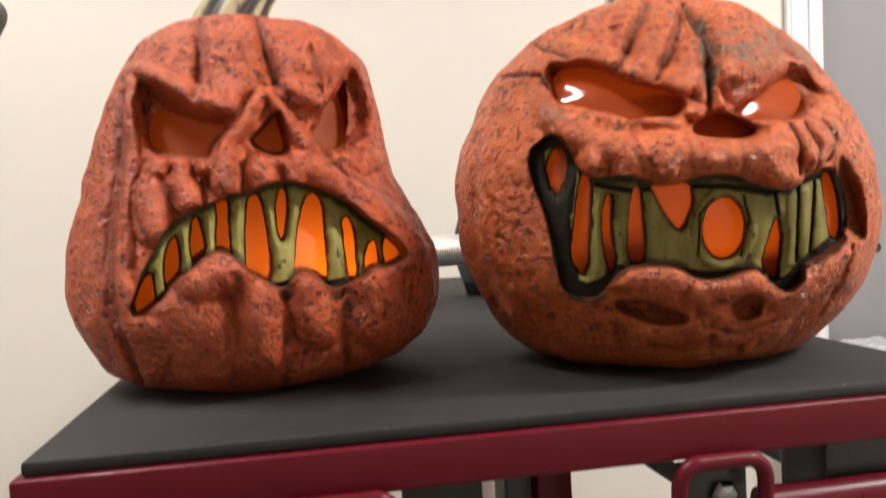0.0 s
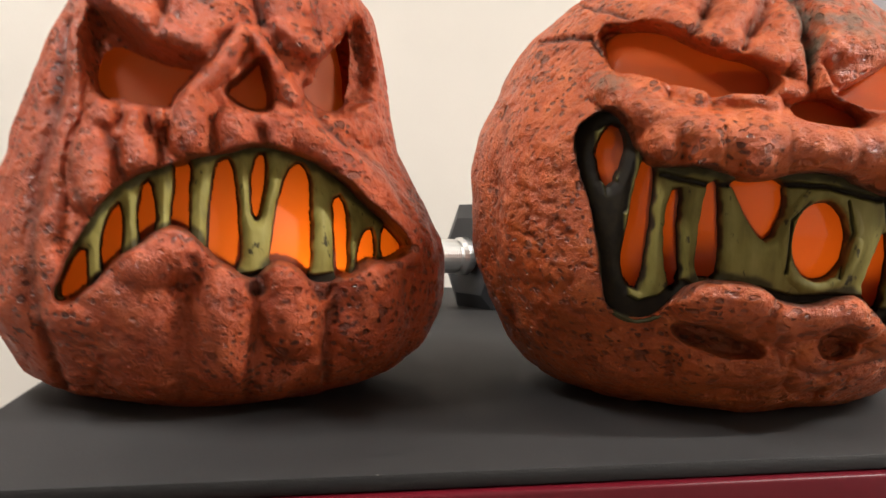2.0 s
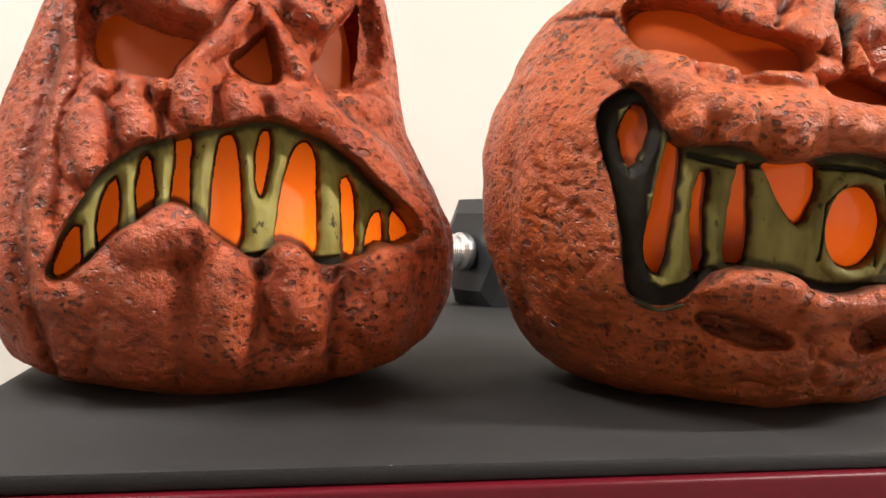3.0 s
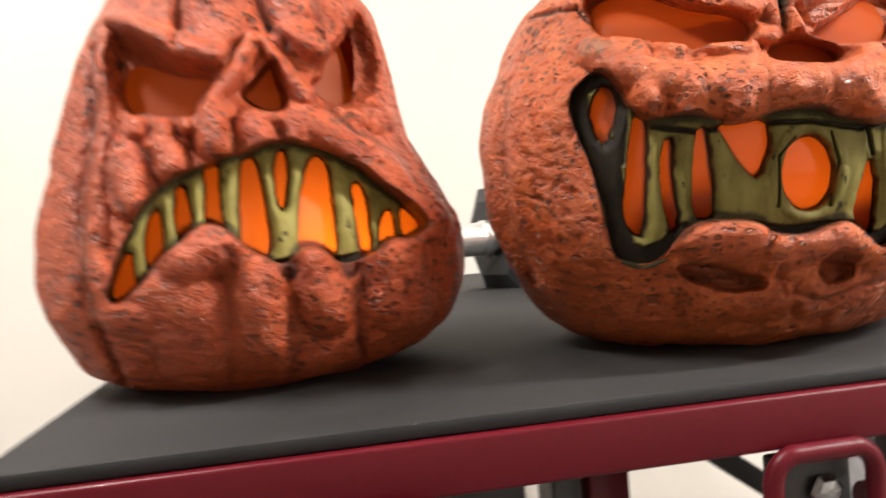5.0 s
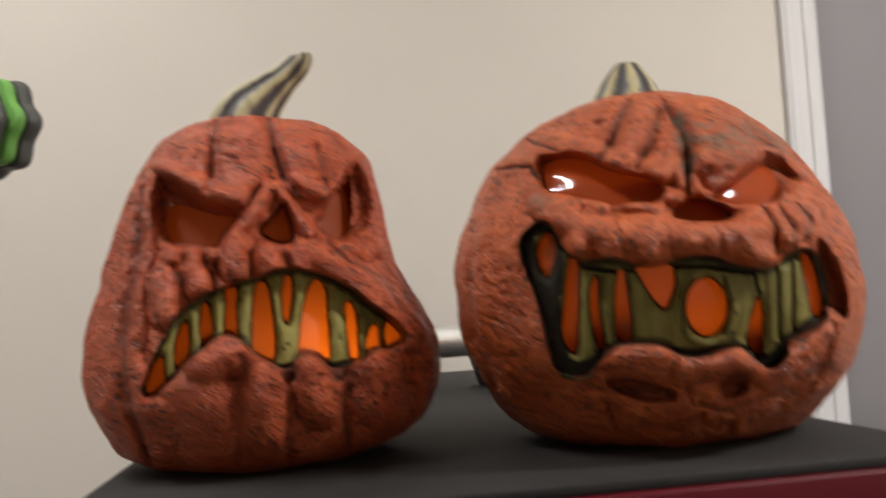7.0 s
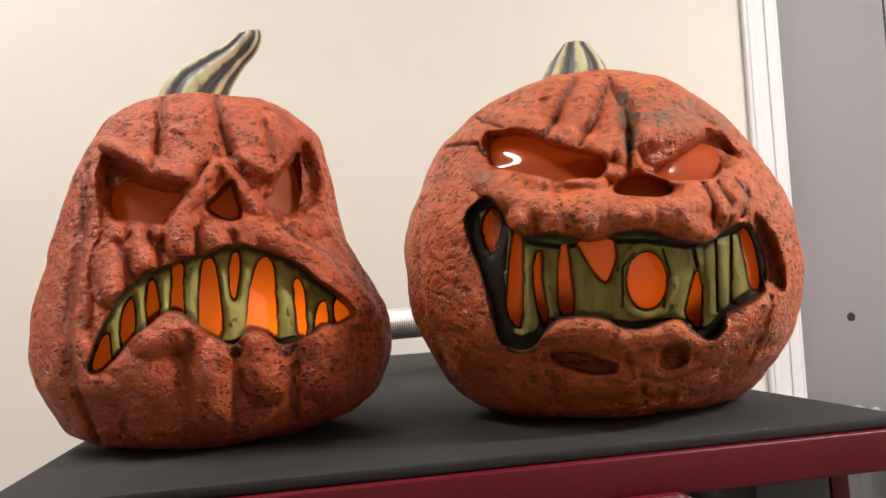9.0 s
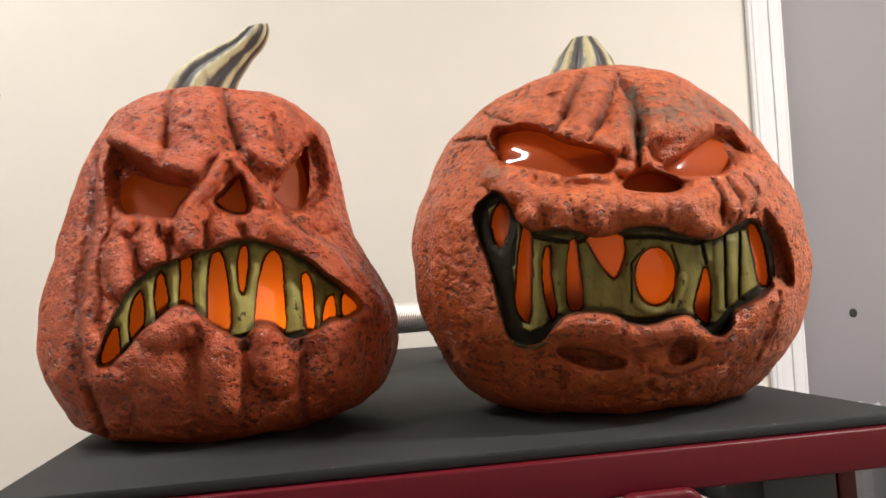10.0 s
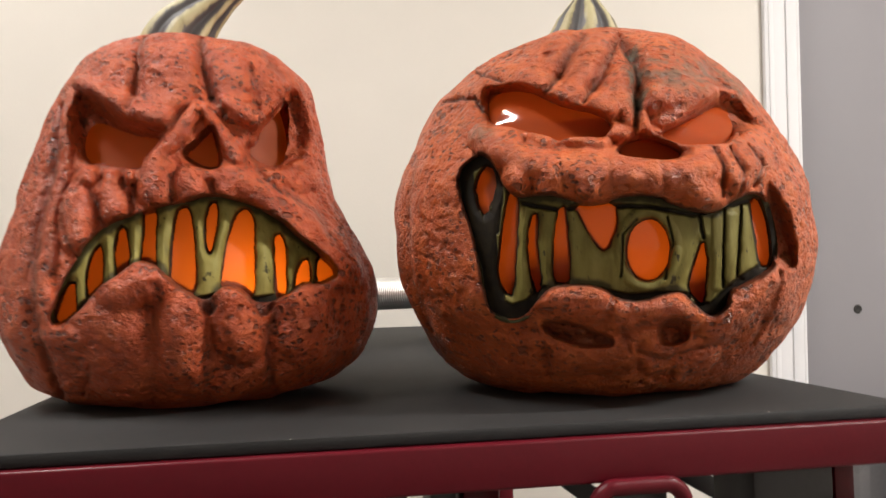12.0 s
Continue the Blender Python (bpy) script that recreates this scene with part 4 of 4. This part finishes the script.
pear = thing("pumpkin_lantern", "tall pear-shaped orange pumpkin lantern with scowling carved face on mat", "lantern", tuple(PEAR.centre), "carved pumpkin lanterns")
build_liner(PEAR, 0.029, M_LINER_A, pear)
teeth(PEAR, PEAR_MOUTH, (((208, 552), (213, 600), (206, 634), (180, 630), (178, 600)), ((252, 494), (256, 550), (250, 592), (232, 592), (228, 548), (236, 512)), ((288, 462), (297, 500), (297, 552), (281, 562), (273, 508), (278, 472)),
                         ((318, 435), (341, 435), (339, 480), (344, 536), (318, 540), (318, 500), (321, 470)), ((376, 430), (393, 428), (404, 480), (413, 576), (368, 574), (367, 500), (371, 448)),
                         ((426, 420), (438, 418), (440, 455), (431, 506), (423, 492), (420, 450)), ((468, 438), (484, 424), (499, 438), (503, 500), (506, 580), (478, 578), (451, 572), (456, 490)),
                         ((533, 470), (546, 464), (555, 500), (557, 574), (541, 574), (537, 510)), ((579, 510), (593, 505), (596, 548), (588, 566), (570, 574), (571, 535)), ((605, 498), (622, 513), (638, 530), (622, 552), (605, 544))),
      [((190, 560), (186, 590))] + [((x, y), (u, v)) for x, y, u, v in ((222, 520, 219, 600), (264, 470, 262, 560), (306, 445, 306, 535), (355, 430, 356, 535), (406, 422, 430, 575), (454, 420, 440, 575), (515, 430, 518, 580), (562, 470, 563, 560), (600, 490, 600, 550), (636, 505, 640, 540))],
      ((((420, 586), (444, 580)), 12), (((505, 582), (540, 576)), 11), (((212, 612), (232, 590)), 7), (((640, 512), (642, 530)), 6)), (), lambda x: 0.006 + 0.013 * smooth(200, 480, x), M_TOOTH_A, pear)

rounder = thing("pumpkin_lantern", "round orange pumpkin lantern with a grinning snarl and black-lined mouth", "lantern", tuple(ROUND.centre), "carved pumpkin lanterns")
build_liner(ROUND, 0.0130, M_LINER_B, rounder, lambda c: 0.0095 * smooth(175, 95, to_line(c, ((900, 440), (1100, 462), (1320, 450)))[0]))
teeth(ROUND, ROUND_MOUTH, (((884, 342), (899, 350), (902, 385), (888, 425), (877, 412), (868, 375)), ((928, 378), (943, 398), (941, 470), (940, 556), (924, 552), (914, 520), (917, 450)), ((965, 424), (975, 421), (975, 470), (986, 542), (976, 552), (965, 510), (961, 470)),
                           ((1009, 416), (1020, 406), (1025, 450), (1032, 500), (1031, 534), (1006, 532), (1004, 480)), ((1036, 402), (1103, 398), (1107, 440), (1090, 480), (1077, 470), (1056, 440)), oval(1160, 475, 35, 51),
                           ((1250, 450), (1258, 490), (1256, 540), (1251, 562), (1227, 538), (1235, 500)), ((1325, 380), (1341, 386), (1357, 440), (1359, 490), (1344, 494), (1336, 450), (1327, 410))),
      [((x, y), (u, v)) for x, y, u, v in ((862, 350, 880, 560), (905, 360, 908, 560), (948, 395, 948, 575), (990, 400, 992, 560), (1045, 440, 1066, 530), (1114, 395, 1112, 530), (1160, 420, 1160, 421), (1214, 405, 1206, 540), (1266, 405, 1274, 560), (1297, 400, 1297, 526), (1320, 385, 1319, 512), (1350, 400, 1360, 480))]
      + [((1130, 530), (1190, 532))],
      ((((852, 350), (858, 400), (876, 450), (896, 510), (906, 572), (938, 586), (968, 574), (990, 552)), 15), (((904, 350), (908, 400), (903, 450)), 12), (((858, 345), (876, 332), (897, 338)), 14), (((892, 425), (903, 500), (916, 572)), 13), (((1085, 546), (1130, 554), (1180, 548), (1228, 548)), 8),
       # the long line under the upper lip is its shade, drawn in black
       (((1248, 566), (1270, 570), (1290, 548), (1318, 522), (1356, 494)), 14), (((950, 404), (1010, 414), (1060, 404), (1160, 404), (1230, 414), (1330, 384)), 6), (((1283, 405), (1285, 530)), 4), (((1310, 395), (1308, 520)), 4),
       (((1140, 425), (1118, 450), (1118, 520)), 3.5), (((1190, 420), (1202, 460), (1190, 520)), 3.5), (((1240, 405), (1250, 450)), 5), (((1356, 400), (1366, 450), (1364, 490)), 8)),
      ((oval(1160, 475, 45, 61, 20), 12, 0.002), (((1272, 420), (1275, 530)), 10, 0.002), (((1297, 415), (1297, 520)), 10, 0.002), (((1320, 400), (1319, 510)), 8, 0.002)), lambda x: 0.008 + 0.0 * x, M_TOOTH_B, rounder, 0.015)
build_shell(PEAR, carve_pear, M_SHELL_A, pear, "matt orange pitted shell with brown wash and painted shade")
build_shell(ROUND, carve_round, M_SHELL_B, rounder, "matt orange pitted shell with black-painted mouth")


def stem(parent, line, radii, ridges, twist):
    """A ribbed stalk along a bent line, flared at its foot and cut off at the tip."""
    pts, rows, cols = np.array(line, float), 40, 84
    t = np.linspace(0, 1, rows)
    at = np.linspace(0, 1, len(pts))
    bend = np.polyfit(at, pts, min(3, len(pts) - 1))
    mid = np.stack([np.polyval(bend[:, k], t) for k in range(3)], -1)
    along = np.gradient(mid, axis=0)
    along /= np.linalg.norm(along, axis=1, keepdims=True)
    side = np.cross(along, (0, 1, 0))
    side /= np.linalg.norm(side, axis=1, keepdims=True)
    other = np.cross(along, side)
    r = np.interp(t, np.linspace(0, 1, len(radii)), radii)
    a = np.linspace(0, 2 * math.pi, cols, endpoint=False)
    wave = np.cos(ridges * a[None, :] + 0.9 * np.sin(2 * a + 0.6)[None, :] + twist * t[:, None] + 0.35 * np.sin(7 * t)[:, None])
    ridge = 0.5 + 0.5 * wave
    rad = r[:, None] * (0.80 + 0.20 * np.sqrt(ridge))
    p = mid[:, None] + rad[..., None] * (np.cos(a)[None, :, None] * side[:, None] + np.sin(a)[None, :, None] * other[:, None])
    tip = mid[-1] + (p[-1] - mid[-1]) * 0.45 - along[-1] * 0.0025
    end = mid[-1] + (p[-1] - mid[-1]) * 0.02 - along[-1] * 0.003
    p = np.concatenate((p, tip[None], end[None]))
    ridge = np.concatenate((ridge, np.full((2, cols), 0.9)))
    mesh_part("stem", p.reshape(-1, 3), grid_faces(rows + 2, cols, True), M_STEM, parent, "twisted stem striped in cream and black", (("ridge", ridge.ravel()),))


stem(pear, ((-0.0469, 0.7052, TOP + 0.2726), (-0.0440, 0.7052, TOP + 0.2889), (-0.0383, 0.7042, TOP + 0.3052), (-0.0229, 0.7033, TOP + 0.3215), (-0.0061, 0.7013, TOP + 0.3334), (0.0044, 0.6994, TOP + 0.3435), (0.0073, 0.6985, TOP + 0.3541)),
     (0.0345, 0.0316, 0.0264, 0.0187, 0.0134, 0.0120, 0.0091), 8, 1.5)
stem(rounder, ((0.2949, 0.6630, TOP + 0.2709), (0.2968, 0.6630, TOP + 0.2947), (0.2987, 0.6630, TOP + 0.3279)), (0.057, 0.040, 0.0323, 0.0247, 0.0114), 9, 0.5)


def candle(parent, x, y):
    base = np.array(parent.matrix_basis.translation)
    bm = lathe(((0.016, 0.0), (0.018, 0.004), (0.018, 0.05), (0.014, 0.054), (0.004, 0.056)), 20, pose(x - base[0], y - base[1], 0.0085))
    part("candle", bm, M_TRIM, parent, "small white candle light inside")


candle(pear, -0.025, 0.71)
candle(rounder, 0.31, 0.67)
